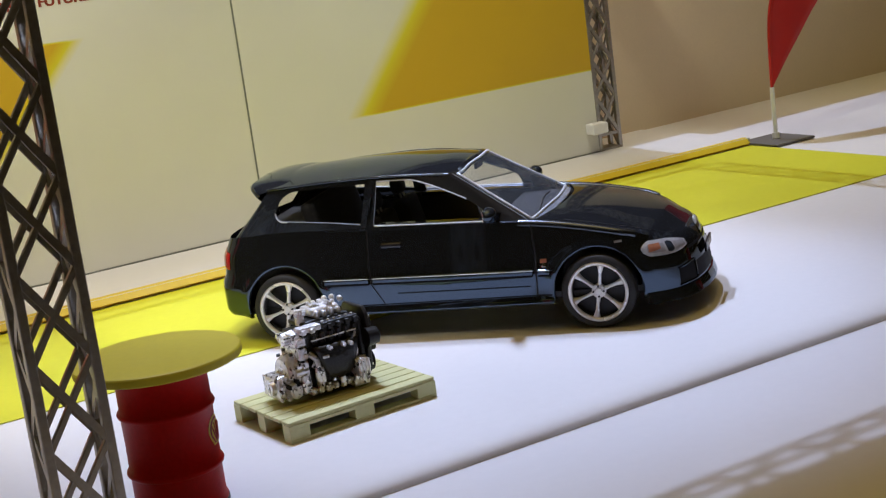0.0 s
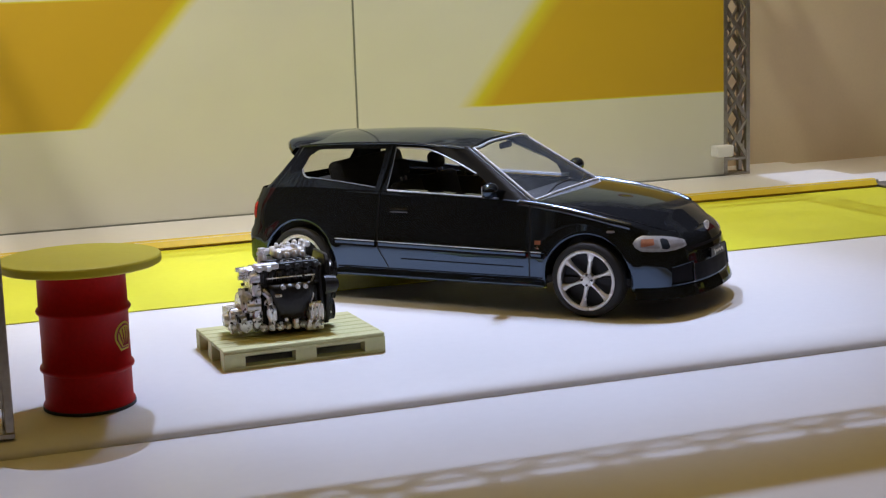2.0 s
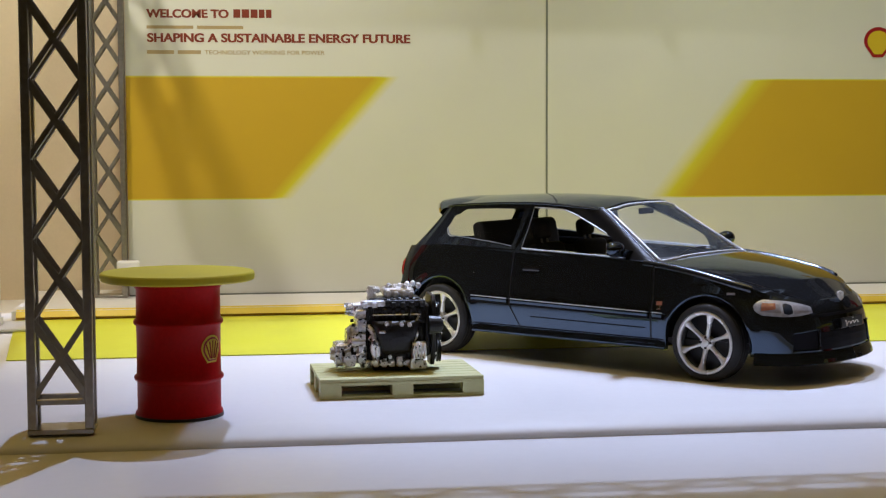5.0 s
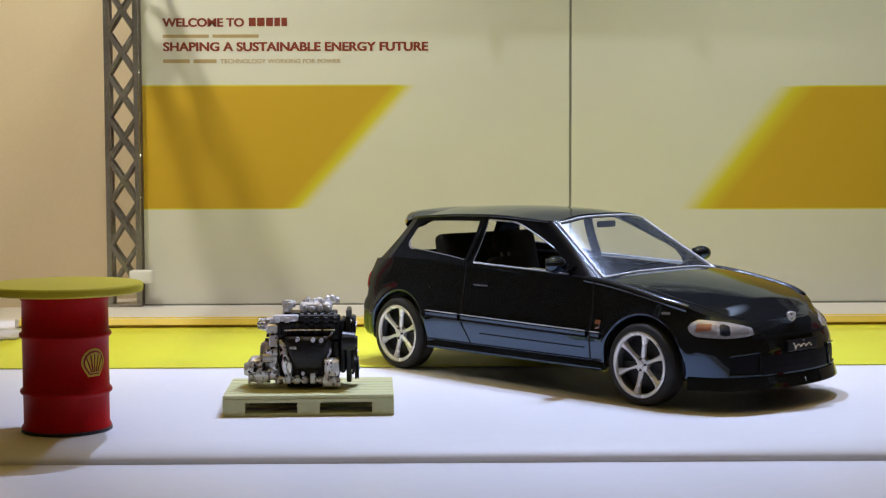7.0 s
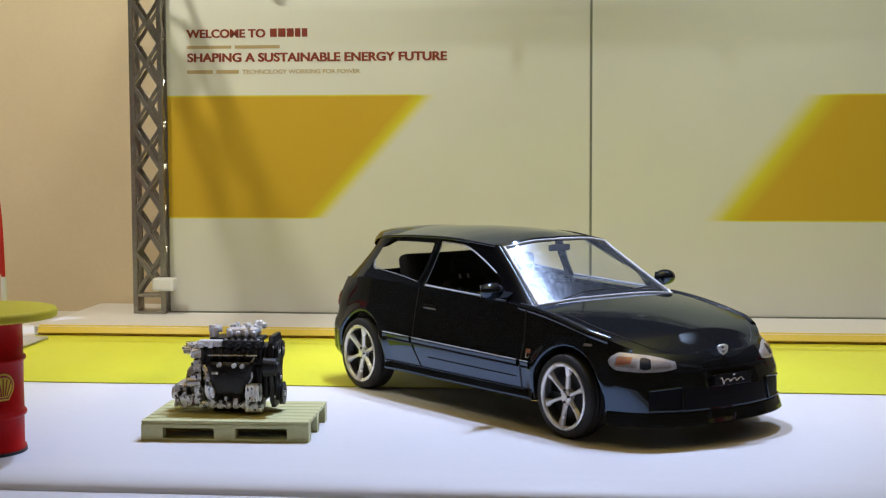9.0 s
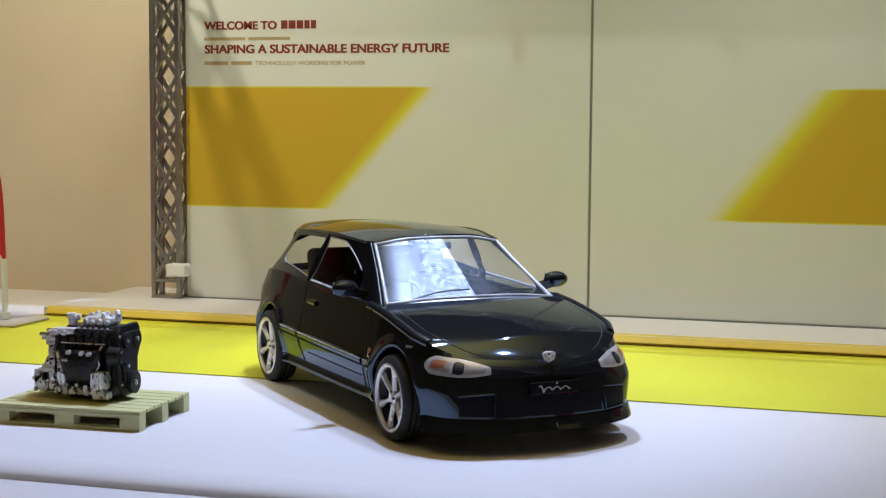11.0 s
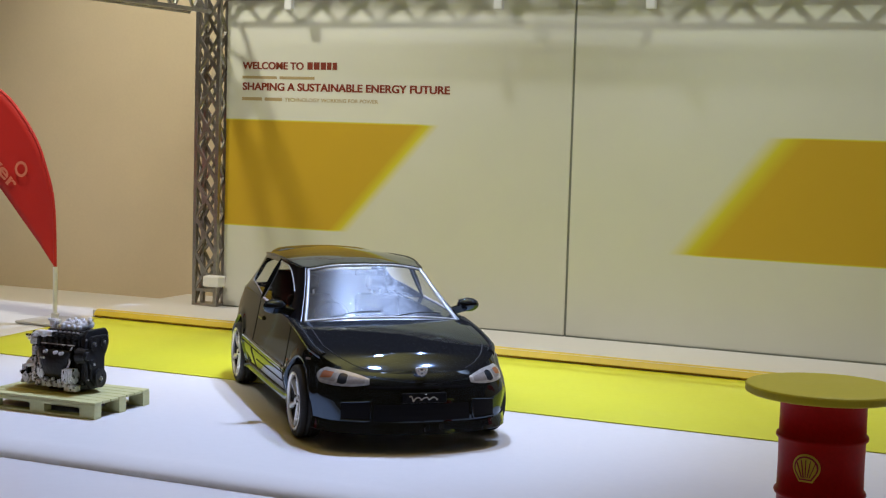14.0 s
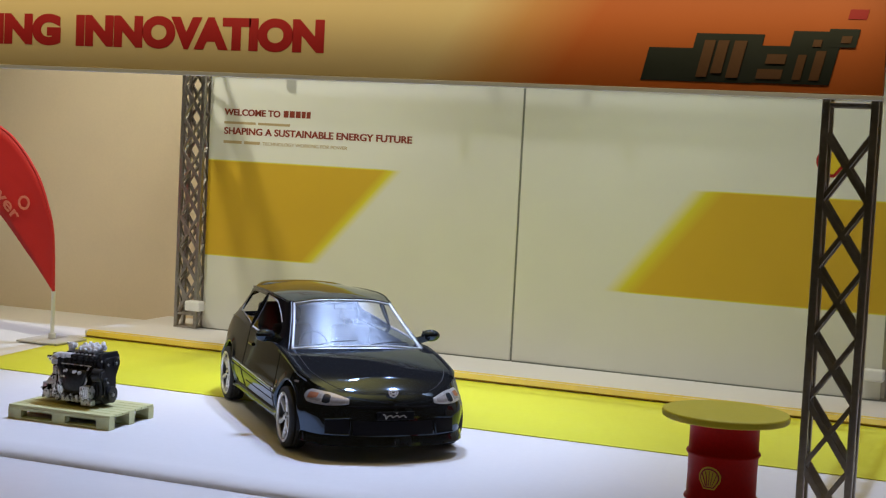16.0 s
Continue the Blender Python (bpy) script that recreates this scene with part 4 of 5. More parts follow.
REAR = [(0.0, 0.10), (0.17, 0.07), (0.30, 0.0), (0.50, 0.0), (0.56, 0.03), (0.72, 0.055), (0.95, 0.155)]


def plan_dir(i):
    a, b = PLAN[max(i - 1, 0)], PLAN[min(i + 1, len(PLAN) - 1)]
    d = (b - a).normalized()
    return Vector((-d.y, d.x, 0))  # inwards


def shell(s, z, out=0.0):
    """A point of the lower body's skin on the car's right: s counts along the plan, z is its height; out lifts it off."""
    s = max(0.0, min(s, len(PLAN) - 1.0))
    i = min(int(s), len(PLAN) - 2)
    p = PLAN[i].lerp(PLAN[i + 1], s - i)
    n = plan_dir(i).lerp(plan_dir(i + 1), s - i).normalized()
    x = p.x
    f = max(0.0, min(1.0, (x - 1.45) / 0.45))
    r = max(0.0, min(1.0, (-1.45 - x) / 0.40))
    g = max(0.0, min(1.0, (x - 1.76) / 0.24))
    t = curve_at(z, TUCK) * (1 - f) * (1 - r) + (curve_at(z, NOSE) * g + curve_at(z, CORNER) * (1 - g)) * f + curve_at(z, REAR) * r
    for w in (-WHEEL_X, WHEEL_X):
        d = math.hypot(x - w, z - AXLE_Z)
        if d < ARCH_R + 0.09:
            t -= 0.016 * max(0.0, 1 - abs(d - ARCH_R - 0.02) / 0.07)
    q = p + n * (t - out)
    return Vector((q.x, q.y, z))


def s_at_x(x):
    best = min(range(len(PLAN)), key=lambda i: abs(PLAN[i].x - x))
    j = best - 1 if PLAN[best].x > x else best
    j = max(0, min(j, len(PLAN) - 2))
    a, b = PLAN[j].x, PLAN[j + 1].x
    return j + max(0.0, min(1.0, (x - a) / (b - a) if abs(b - a) > 1e-9 else 0))


def s_front_y(y):
    """On the nose: s for a distance y right of the middle."""
    best = min(range(len(PLAN) // 2, len(PLAN)), key=lambda i: abs(PLAN[i].y + y))
    return float(best)


def s_rear_y(y):
    return float(min(range(0, len(PLAN) // 2), key=lambda i: abs(PLAN[i].y + y)))


def sill(x):
    z = 0.21 if -1.6 < x < 1.6 else curve_at(abs(x), [(1.6, 0.21), (1.75, 0.205), (2.1, 0.20)])
    if x < -1.6:
        z = curve_at(-x, [(1.6, 0.21), (1.75, 0.245), (2.1, 0.26)])
    for w in (-WHEEL_X, WHEEL_X):
        d = x - w
        if abs(d) < ARCH_R:
            z = max(z, AXLE_Z + math.sqrt(ARCH_R**2 - d * d))
    return z


def both(rows):
    """Rows of points on the right, and the same on the left."""
    return rows, [[Vector((p[0], -p[1], p[2])) for p in row] for row in rows]


def skin(rows, material, parent, name, label="", thick=0.0, smooth=True, sides=True):
    a, b = both(rows)
    bm = bmesh.new()
    if sides == "split":
        grid(bm, b, True)
        bmesh.ops.recalc_face_normals(bm, faces=bm.faces)
        far = part(name, bm, material, parent, label, smooth)
        far.visible_shadow = material not in (GLASS,)
        bm = bmesh.new()
    grid(bm, a)
    if sides is True:
        grid(bm, b, True)
    bmesh.ops.remove_doubles(bm, verts=bm.verts, dist=0.0004)
    bmesh.ops.recalc_face_normals(bm, faces=bm.faces)
    if thick:
        bmesh.ops.solidify(bm, geom=bm.faces[:], thickness=thick)
    return part(name, bm, material, parent, label, smooth)


def patch(s0, s1, lo, hi, out, material, parent, name, label="", ns=14, nz=4, side=-1, thick=0.012):
    """A piece laid on the body's skin between two edges given as functions of 0..1 along it."""
    rows = []
    for j in range(nz + 1):
        row = []
        for i in range(ns + 1):
            u = i / ns
            z = lo(u) + (hi(u) - lo(u)) * j / nz
            e = out if 0 < i < ns and 0 < j < nz else out * 0.25
            p = shell(s0 + (s1 - s0) * u, z, e)
            row.append((p.x, p.y * (1 if side < 0 else -1), p.z))
        rows.append(row)
    bm = bmesh.new()
    grid(bm, rows, side > 0)
    return part(name, bm, material, parent, label, True)


def build_car():
    car = thing("hatchback_car", 0.679, 0.535, 0.0, -47.7, "glossy black three-door hatchback scale model with silver six-spoke wheels", "car")
    # lower body
    ss = []
    s = 0.0
    while s < len(PLAN) - 1:
        ss.append(s)
        x = PLAN[int(s)].x
        near = min(abs(abs(x) - WHEEL_X - ARCH_R), abs(abs(x) - WHEEL_X + ARCH_R)) < 0.10
        s += 0.25 if near else 1.0
    ss += [s_at_x(w + k * ARCH_R) for w in (-WHEEL_X, WHEEL_X) for k in (-0.999, 0.999)]
    ss = sorted(set(ss)) + [len(PLAN) - 1.0]
    cols = []
    for s in ss:
        x = shell(s, 0.45).x
        i = min(int(s), len(PLAN) - 2)
        xp = PLAN[i].lerp(PLAN[i + 1], s - i).x
        z0, z1 = sill(xp), curve_at(xp, BELT)
        col = [shell(s, z0, -0.035), shell(s, z0)]
        for k in range(1, 15):
            z = z0 + (z1 - z0) * k / 14
            col.append(shell(s, z))
        cols.append(col)
    skin(cols, PAINT, car, "body", "glossy black body shell")
    # bonnet
    rows = []
    for s in [s_at_x(0.80) + (len(PLAN) - 1 - s_at_x(0.80)) * k / 46 for k in range(47)]:
        i = min(int(s), len(PLAN) - 2)
        xp = PLAN[i].lerp(PLAN[i + 1], s - i).x
        e = shell(s, curve_at(xp, BELT))
        xc = curve_at(e.x, [(0.70, 0.90), (1.2, 1.30), (1.7, 1.72), (1.90, 1.91)]) if e.x < 1.905 else e.x
        zc = curve_at(xc, [(0.9, 0.905), (1.3, 0.845), (1.6, 0.775), (1.8, 0.715), (1.91, 0.66), (2.0, 0.61)])
        zc = e.z + max(0.0, zc - e.z) * max(0.0, min(1.0, (1.935 - e.x) / 0.22))
        row = []
        for k in range(15):
            t = k / 14
            row.append((e.x + (xc - e.x) * math.sin(t * math.pi / 2), e.y * (1 - t), e.z + (max(zc, e.z) - e.z) * math.sin(t * math.pi / 2) ** 0.9))
        rows.append(row)
    skin(rows, PAINT, car, "bonnet", "glossy black bonnet")
    seam = [row[2] for row in rows[2:30]]
    for side in (-1, 1):
        bm = bmesh.new()
        for a, b in zip(seam, seam[1:]):
            bar(bm, (a[0], a[1] * side, a[2]), (b[0], b[1] * side, b[2]), 0.007, 0.003)
        part("bonnet_seam", bm, DARK, car)
    # floor and underside
    bm = bmesh.new()
    ring = [(p.x * 0.97, p.y * 0.93) for p in PLAN[::6]]
    outline = ring + [(x, -y) for x, y in reversed(ring[1:-1])]
    part("underbody", plate_flat(outline, 0.255, 0.30), DARK, car, "black underbody")
    box(bm, -1.15, 1.1, -0.10, 0.10, 0.215, 0.26, 0.02)
    rod(bm, (-1.95, -0.45, 0.225), (-1.2, -0.45, 0.225), 0.045)
    part("exhaust", bm, TRIM, car)
    # cabin: pillars and panes between belt and roof
    keys = [  # bottom, top, tag of the span that follows
        ((0.905, 0, 0.885), (0.243, 0, 1.297), "screen"),
        ((0.877, -0.36, 0.877), (0.218, -0.28, 1.288), "screen"),
        ((0.800, -0.682, 0.848), (0.165, -0.510, 1.250), "apillar"),
        ((0.580, -0.755, 0.858), (-0.050, -0.560, 1.262), "door"),
        ((0.050, -0.776, 0.874), (-0.250, -0.592, 1.277), "door"),
        ((-0.49, -0.778, 0.893), (-0.46, -0.598, 1.283), "bpillar"),
        ((-0.575, -0.775, 0.896), (-0.54, -0.596, 1.282), "quarter"),
        ((-0.98, -0.762, 0.906), (-0.92, -0.582, 1.271), "quarter"),
        ((-1.41, -0.745, 0.905), (-1.27, -0.566, 1.250), "cpillar"),
        ((-1.61, -0.715, 0.885), (-1.385, -0.545, 1.240), "cpillar"),
        ((-1.735, -0.640, 0.872), (-1.435, -0.50, 1.235), "rear"),
        ((-1.80, -0.30, 0.875), (-1.47, -0.24, 1.243), "rear"),
        ((-1.835, 0, 0.878), (-1.48, 0, 1.246), None),
    ]
    lo = spline([k[0] for k in keys], 8)
    hi = spline([k[1] for k in keys], 8)
    mid_out = 0.022

    def cage(u, v, out=0.0):
        i = min(int(u), len(lo) - 2)
        a, b = lo[i].lerp(lo[i + 1], u - i), hi[i].lerp(hi[i + 1], u - i)
        p = a.lerp(b, v)
        d = (lo[min(i + 1, len(lo) - 1)] - lo[i]).normalized()
        n = Vector((d.y, -d.x, 0.45)).normalized()
        return p + n * (mid_out * math.sin(math.pi * v) + out)

    spans = {}
    for i, k in enumerate(keys[:-1]):
        spans.setdefault(k[2], [i * 8, (i + 1) * 8])
        spans[k[2]][1] = (i + 1) * 8

    def panel(u0, u1, v0, v1, out, material, name, label="", thick=0.0, parent=car, sides=True, nv=6):
        """A piece of the cabin's side between two heights, each a number or a function of the place along it."""
        n = max(int(u1 - u0) * 2, 2)
        sides = True if u0 < 1 or u1 > len(lo) - 2 else "split"
        rows = []
        for i in range(n + 1):
            u = u0 + (u1 - u0) * i / n
            a, b = (v(u) if callable(v) else v for v in (v0, v1))
            rows.append([cage(u, a + (b - a) * j / nv, out) for j in range(nv + 1)])
        return skin(rows, material, parent, name, label, thick, True, sides)

    a0, a1 = spans["apillar"]
    b0, b1 = spans["bpillar"]
    c0, c1 = spans["cpillar"]
    s0 = spans["screen"][0]
    d0, d1 = spans["door"]
    q0 = spans["quarter"][0]
    r0, r1 = spans["rear"]

    def door_top(u):
        f = (u - d0) / (d1 - d0)
        return 0.89 - 0.46 * max(0.0, (0.48 - f) / 0.48) ** 2.2

    def door_low(u):
        return 0.05 + 0.26 * max(0.0, 0.16 - (u - d0) / (d1 - d0)) / 0.16

    def quarter_top(u):
        return 0.86 - 0.22 * max(0.0, ((u - q0) / (c0 - q0) - 0.82) / 0.18) ** 2

    def quarter_low(u):
        g = (u - q0) / (c0 - q0)
        return 0.07 + 0.17 * g + 0.20 * max(0.0, (g - 0.84) / 0.16) ** 2

    # Dull black on pillars and door headers stands in for gloss paint mirroring darkness.
    panel(a0, a1, -0.03, 1.02, 0.0, PLATE, "pillar", "front pillars, their dark reflection put in as dull black")
    panel(a0 - 1.0, a0 + 0.3, -0.02, 1.0, 0.006, SEALDARK, "screen_trim", "gloss black windscreen trim")
    panel(b0 - 0.2, b1 + 0.4, -0.03, 1.02, 0.0, PAINT, "pillar")
    panel(c0 - 0.3, c1 + 0.6, -0.03, 1.02, 0.0, PAINT, "pillar")
    panel(s0, a0, 0.93, 1.02, 0.0, PAINT, "screen_header")
    panel(s0, a0, -0.03, 0.045, 0.0, SEALDARK, "cowl")
    panel(d0 - 0.2, d1, door_top, 1.02, 0.0, PLATE, "window_header")
    panel(d0 - 0.2, d1, -0.03, door_low, 0.0, PAINT, "window_sill")
    panel(q0, c0, quarter_top, 1.02, 0.0, PAINT, "window_header")
    panel(q0, c0, -0.03, quarter_low, 0.0, PAINT, "window_sill")
    panel(r0, r1, 0.86, 1.02, 0.0, PAINT, "hatch_header")
    panel(r0, r1, -0.05, 0.12, 0.0, PAINT, "hatch_sill")
    rows = []
    for k in range(41):
        x = 0.93 - 2.50 * k / 40
        e = shell(s_at_x(x), curve_at(x, BELT))
        rows.append([e, (e.x, e.y * 0.93, e.z + 0.004), (e.x, -0.60, e.z + 0.002)])
    skin(rows, PAINT, car, "door_ledge")
    g = panel(s0, a0 - 0.3, 0.04, 0.94, -0.006, SCREEN, "windscreen", "clear windscreen with a rough sheen")
    g.visible_shadow = False
    for u0, u1, v0, v1, nm in ((d0 - 0.1, d1 - 0.1, 0.04, lambda u: door_top(u) + 0.01, "door_glass"), (q0 + 0.3, c0 - 0.2, lambda u: quarter_low(u) - 0.01, lambda u: quarter_top(u) + 0.01, "quarter_glass"), (r0 + 0.5, r1, 0.11, 0.87, "hatch_glass")):
        gl = panel(u0, u1, v0, v1, -0.008, GLASS, nm, "clear glass")
        gl.visible_shadow = False
    # pale lines: belt moulding and window surrounds, their highlights put into the colour
    for side in (-1, 1):
        us = [d0 + 0.6 + (d1 - d0 - 1.0) * i / 20 for i in range(21)]
        pts = [cage(u, 0.045, 0.006) for u in us]
        part("belt_moulding", tube(bmesh.new(), [(a.x, a.y * -side, a.z) for a in pts], 0.010), SEALGLINT, car, "belt moulding, its highlight painted pale")
        loops = (("screen_seal", 0.0125, SEALGLINT, [(a0 * k / 16, 0.03) for k in range(16)] + [(a0 - 0.45, 0.02 + 0.94 * k / 16) for k in range(17)] + [(a0 - 0.45 - (a0 - 0.45) * k / 16, 0.955) for k in range(1, 17)]),
                 ("pillar_line", 0.0055, SEALDARK, [(a0 + 0.9, 0.0 + 0.98 * k / 16) for k in range(17)]),
                 ("door_seal", 0.0065, SEALGLINT, [(d0 + 0.2 + (d1 - d0) * k / 26, door_top(d0 + 0.2 + (d1 - d0) * k / 26) + 0.005) for k in range(26)]),
                 ("door_seal", 0.004, SEALDARK, [(d1 - 0.2, 0.06 + 0.80 * k / 8) for k in range(9)]),
                 ("quarter_seal", 0.0055, SEALDARK, [(q0 + 0.5 + (c0 - 0.9 - q0) * k / 20, quarter_low(q0 + 0.5 + (c0 - 0.9 - q0) * k / 20)) for k in range(21)]),
                 ("quarter_seal", 0.0045, SEALGLINT, [(c0 - 3.2 + 3.0 * k / 8, quarter_low(c0 - 3.2 + 3.0 * k / 8) - 0.012) for k in range(9)]))
        for nm, r, material, path in loops:
            pts = [cage(u, v, 0.004) for u, v in path]
            part(nm, tube(bmesh.new(), [(a.x, a.y * -side, a.z) for a in pts], r), material, car, "thin window seal, its highlight put into the colour", True)
    # roof and spoiler
    rows = []
    for i in range(len(hi)):
        e = hi[i]
        xc = e.x + (0.12 if -0.9 < e.x < 0.2 else 0.0) * max(0, 1 - abs(e.x + 0.35) / 0.6)
        zc = curve_at(xc, [(-1.54, 1.284), (-1.2, 1.320), (-0.5, 1.342), (0.0, 1.330), (0.25, 1.300)])
        rows.append([(e.x + (xc - e.x) * t, e.y * (1 - t), e.z + (max(zc, e.z) - e.z) * math.sin(t * math.pi / 2)) for t in [k / 12 for k in range(13)]])
    skin(rows, PAINT, car, "roof", "black roof reflecting the panels")
    rows = []
    for y in [-0.54 + 0.54 * k / 14 for k in range(15)]:
        e = max(0.0, (abs(y) - 0.36) / 0.16)
        dz = -0.05 * e * e
        xr = -1.645 + 0.09 * e * e
        zc = 1.306 - 0.040 * (y / 0.54) ** 2
        rows.append([(-1.22, y, zc - 0.010 + dz * 0.3), (-1.36, y, zc + 0.006 + dz * 0.5), (-1.50, y, zc + 0.002 + dz), (xr + 0.03, y, zc - 0.010 + dz), (xr, y, zc - 0.030 + dz), (xr + 0.03, y, zc - 0.055 + dz), (-1.48, y, zc - 0.075 + dz), (-1.30, y, zc - 0.07 + dz * 0.5)])
    skin(rows, PAINT, car, "spoiler", "black roof spoiler")
    # tubes on the wing crests and roof gutters, added to carry long lamp highlights
    for side in (-1, 1):
        pts = [shell(s_at_x(x), curve_at(x, BELT), 0.0) for x in [0.70 + 0.90 * k / 24 for k in range(25)]]
        part("wing_crest", tube(bmesh.new(), [(p.x, (p.y + 0.030) * -side, p.z - 0.018) for p in pts], 0.036, 14), GLINTPAINT, car, "black edge of the wing, rougher to stretch its highlight", True)
        pts = [cage(a0 + 2 + (c1 - a0 - 2) * k / 40, 0.985, 0.0) for k in range(41)]
        part("roof_gutter", tube(bmesh.new(), [(p.x, p.y * -side, p.z) for p in pts], 0.011, 8), GLINTPAINT, car, "black roof gutter, rougher to stretch its highlight", True)
    # doors: shut lines, mouldings, handles
    for side in (-1, 1):
        def on(x, z, out=0.0005):
            p = shell(s_at_x(x), z, out)
            return (p.x, p.y * -side, p.z)
        bm = bmesh.new()
        for line in ([(-0.54, 0.88), (-0.545, 0.6), (-0.53, 0.46), (-0.49, 0.38), (-0.455, 0.30), (-0.45, 0.285)], [(0.80, 0.84), (0.82, 0.6), (0.815, 0.40), (0.80, 0.285)]):
            for (xa, za), (xb, zb) in zip(line, line[1:]):
                for k in range(4):
                    bar(bm, on(xa + (xb - xa) * k / 4, za + (zb - za) * k / 4), on(xa + (xb - xa) * (k + 1) / 4, za + (zb - za) * (k + 1) / 4), 0.011, 0.006)
        part("shut_line", bm, DARK, car)
        def rub(x):
            return 0.488 - 0.013 * x  # height of the rubbing strip, falling a little to the front
        for x0, x1 in ((-0.925, -0.555), (-0.515, 0.79), (0.835, 0.925)):
            rows = []
            for i in range(13):
                x = x0 + (x1 - x0) * i / 12
                rows.append([on(x, rub(x) + z, o) for z, o in ((-0.024, 0.0), (-0.022, 0.010), (-0.018, 0.013), (0.012, 0.023), (0.019, 0.021), (0.024, 0.0))])
            bm = bmesh.new()
            grid(bm, rows, side > 0)
            part("side_moulding", bm, PAINT, car, "black side moulding", True)
            # The lamp highlight on the strip's upper edge is drawn as a pale tube.
            part("moulding_glint", tube(bmesh.new(), [on(x0 + (x1 - x0) * i / 12, rub(x0 + (x1 - x0) * i / 12) + 0.014, 0.022) for i in range(13)], 0.0035), SEALGLINT, car, "highlight drawn as a pale line on the side moulding")
            # The strip's shadow on the door is drawn as a black tube.
            part("moulding_shade", tube(bmesh.new(), [on(x0 + (x1 - x0) * i / 12, rub(x0 + (x1 - x0) * i / 12) - 0.030) for i in range(13)], 0.009), RECESS, car)
        # thin black tube along the lower door
        part("door_line", tube(bmesh.new(), [on(0.76 - i * 0.036, 0.366 + 0.0003 * i) for i in range(31)], 0.005), RECESS, car, "thin black line along the lower door")
        rows = [[on(-0.42 + 0.16 * i / 6, z, o) for z, o in ((0.735, 0.0), (0.742, 0.018), (0.765, 0.024), (0.778, 0.0))] for i in range(7)]
        bm = bmesh.new()
        grid(bm, rows, side > 0)
        part("door_handle", bm, TRIM, car, "black door handle", True)
        # mirror
        m = Matrix.Translation((0.50, -0.865 if side < 0 else 0.865, 0.955)) @ Matrix.Diagonal((0.065, 0.10, 0.062, 1))
        bm = bmesh.new()
        bmesh.ops.create_uvsphere(bm, u_segments=24, v_segments=14, radius=1, matrix=m)
        for v in bm.verts:
            if v.co.x < 0.475:
                v.co.x = 0.475
        mirror = part("mirror", bm, PAINT, car, "black door mirror", True)
        part("mirror_glass", solid(0.470, 0.4742, (-0.945 if side < 0 else 0.785), (-0.785 if side < 0 else 0.945), 0.91, 1.0, 0.0), CHROME, mirror)
        sy = -1 if side < 0 else 1
        bm = bar(bmesh.new(), (0.53, sy * 0.70, 0.905), (0.51, sy * 0.82, 0.93), 0.05, 0.05)
        part("mirror_arm", bm, PAINT, mirror)
        # sill skirt, its upper face leaning outwards
        rows = []
        for i in range(33):
            x = -0.93 + 1.86 * i / 32
            rows.append([on(x, 0.286, 0.0), on(x, 0.282, -0.004), on(x, 0.276, 0.0), on(x, 0.228, 0.022), on(x, 0.219, 0.024), on(x, 0.209, 0.018), on(x, 0.203, -0.05)])
        bm = bmesh.new()
        grid(bm, rows, side > 0)
        part("side_skirt", bm, PAINT, car, "", True)
        part("sill_groove", tube(bmesh.new(), [on(-0.92 + 1.84 * i / 32, 0.284, 0.0) for i in range(33)], 0.006), RECESS, car)
        # badge and side marker on the wing
        patch(s_at_x(0.855), s_at_x(0.905), lambda u: 0.545, lambda u: 0.575, 0.006, AMBER, car, "wing_badge", "small red and white wing badge", 3, 2, side)
        patch(s_at_x(0.86), s_at_x(0.90), lambda u: 0.512, lambda u: 0.543, 0.006, CHROME, car, "wing_badge", "", 3, 2, side)
        patch(s_at_x(1.44), s_at_x(1.50), lambda u: 0.655, lambda u: 0.672, 0.006, LENS, car, "side_marker", "small clear side lamp", 3, 2, side)
        # head lamps
        sa, sb = s_at_x(1.64), s_front_y(0.43)
        def half(u):
            taper = 1 - 0.62 * max(0.0, (u - 0.42) / 0.58) ** 2.3
            return 0.056 * min(1.0, max(u, 0.0) / 0.13) ** 0.45 * taper
        low = lambda u: 0.576 - 0.030 * u - half(u)
        high = lambda u: 0.576 - 0.030 * u + half(u)
        lamp = patch(sa, sb, low, high, 0.007, LENSRIM, car, "headlight", "clear headlight with beige rim", 40, 8, side)
        w = sb - sa
        patch(sa + w * 0.64, sa + w * 0.95, lambda u: low(0.64 + 0.31 * u) + 0.006, lambda u: high(0.64 + 0.31 * u) - 0.006, 0.010, LENS, lamp, "clear_lens", "grey clear lens", 10, 4, side)
        patch(sa + w * 0.07, sa + w * 0.47, lambda u: low(0.07 + 0.40 * u) + 0.008, lambda u: high(0.07 + 0.40 * u) - 0.008, 0.009, LENS, lamp, "clear_lens", "grey clear lens", 12, 4, side)
        patch(sa + w * 0.09, sa + w * 0.38, lambda u: low(0.09 + 0.29 * u) + 0.012 + 0.03 * u, lambda u: high(0.09 + 0.29 * u) - 0.012, 0.013, AMBER, lamp, "turn_lens", "amber turn lens", 8, 3, side)
        patch(sa + w * 0.48, sa + w * 0.66, lambda u: low(0.48 + 0.18 * u) + 0.006 + 0.012 * abs(2 * u - 1), lambda u: high(0.48 + 0.18 * u) - 0.006 - 0.012 * abs(2 * u - 1), 0.014, LENSDARK, lamp, "bowl", "dark reflector bowl", 8, 4, side)
        patch(s_rear_y(0.56), s_at_x(-1.80), lambda u: 0.63, lambda u: 0.785 - 0.02 * u, 0.012, TAIL, car, "tail_light", "red tail light", 10, 5, side)
        # fog recess in the front bumper, with its raised rim
        fa, fb = s_front_y(0.63), s_front_y(0.425)
        patch(fa, fb, lambda u: 0.258, lambda u: 0.380 + 0.018 * u, 0.003, RECESS, car, "fog_recess", "black fog lamp recess", 10, 4, side)
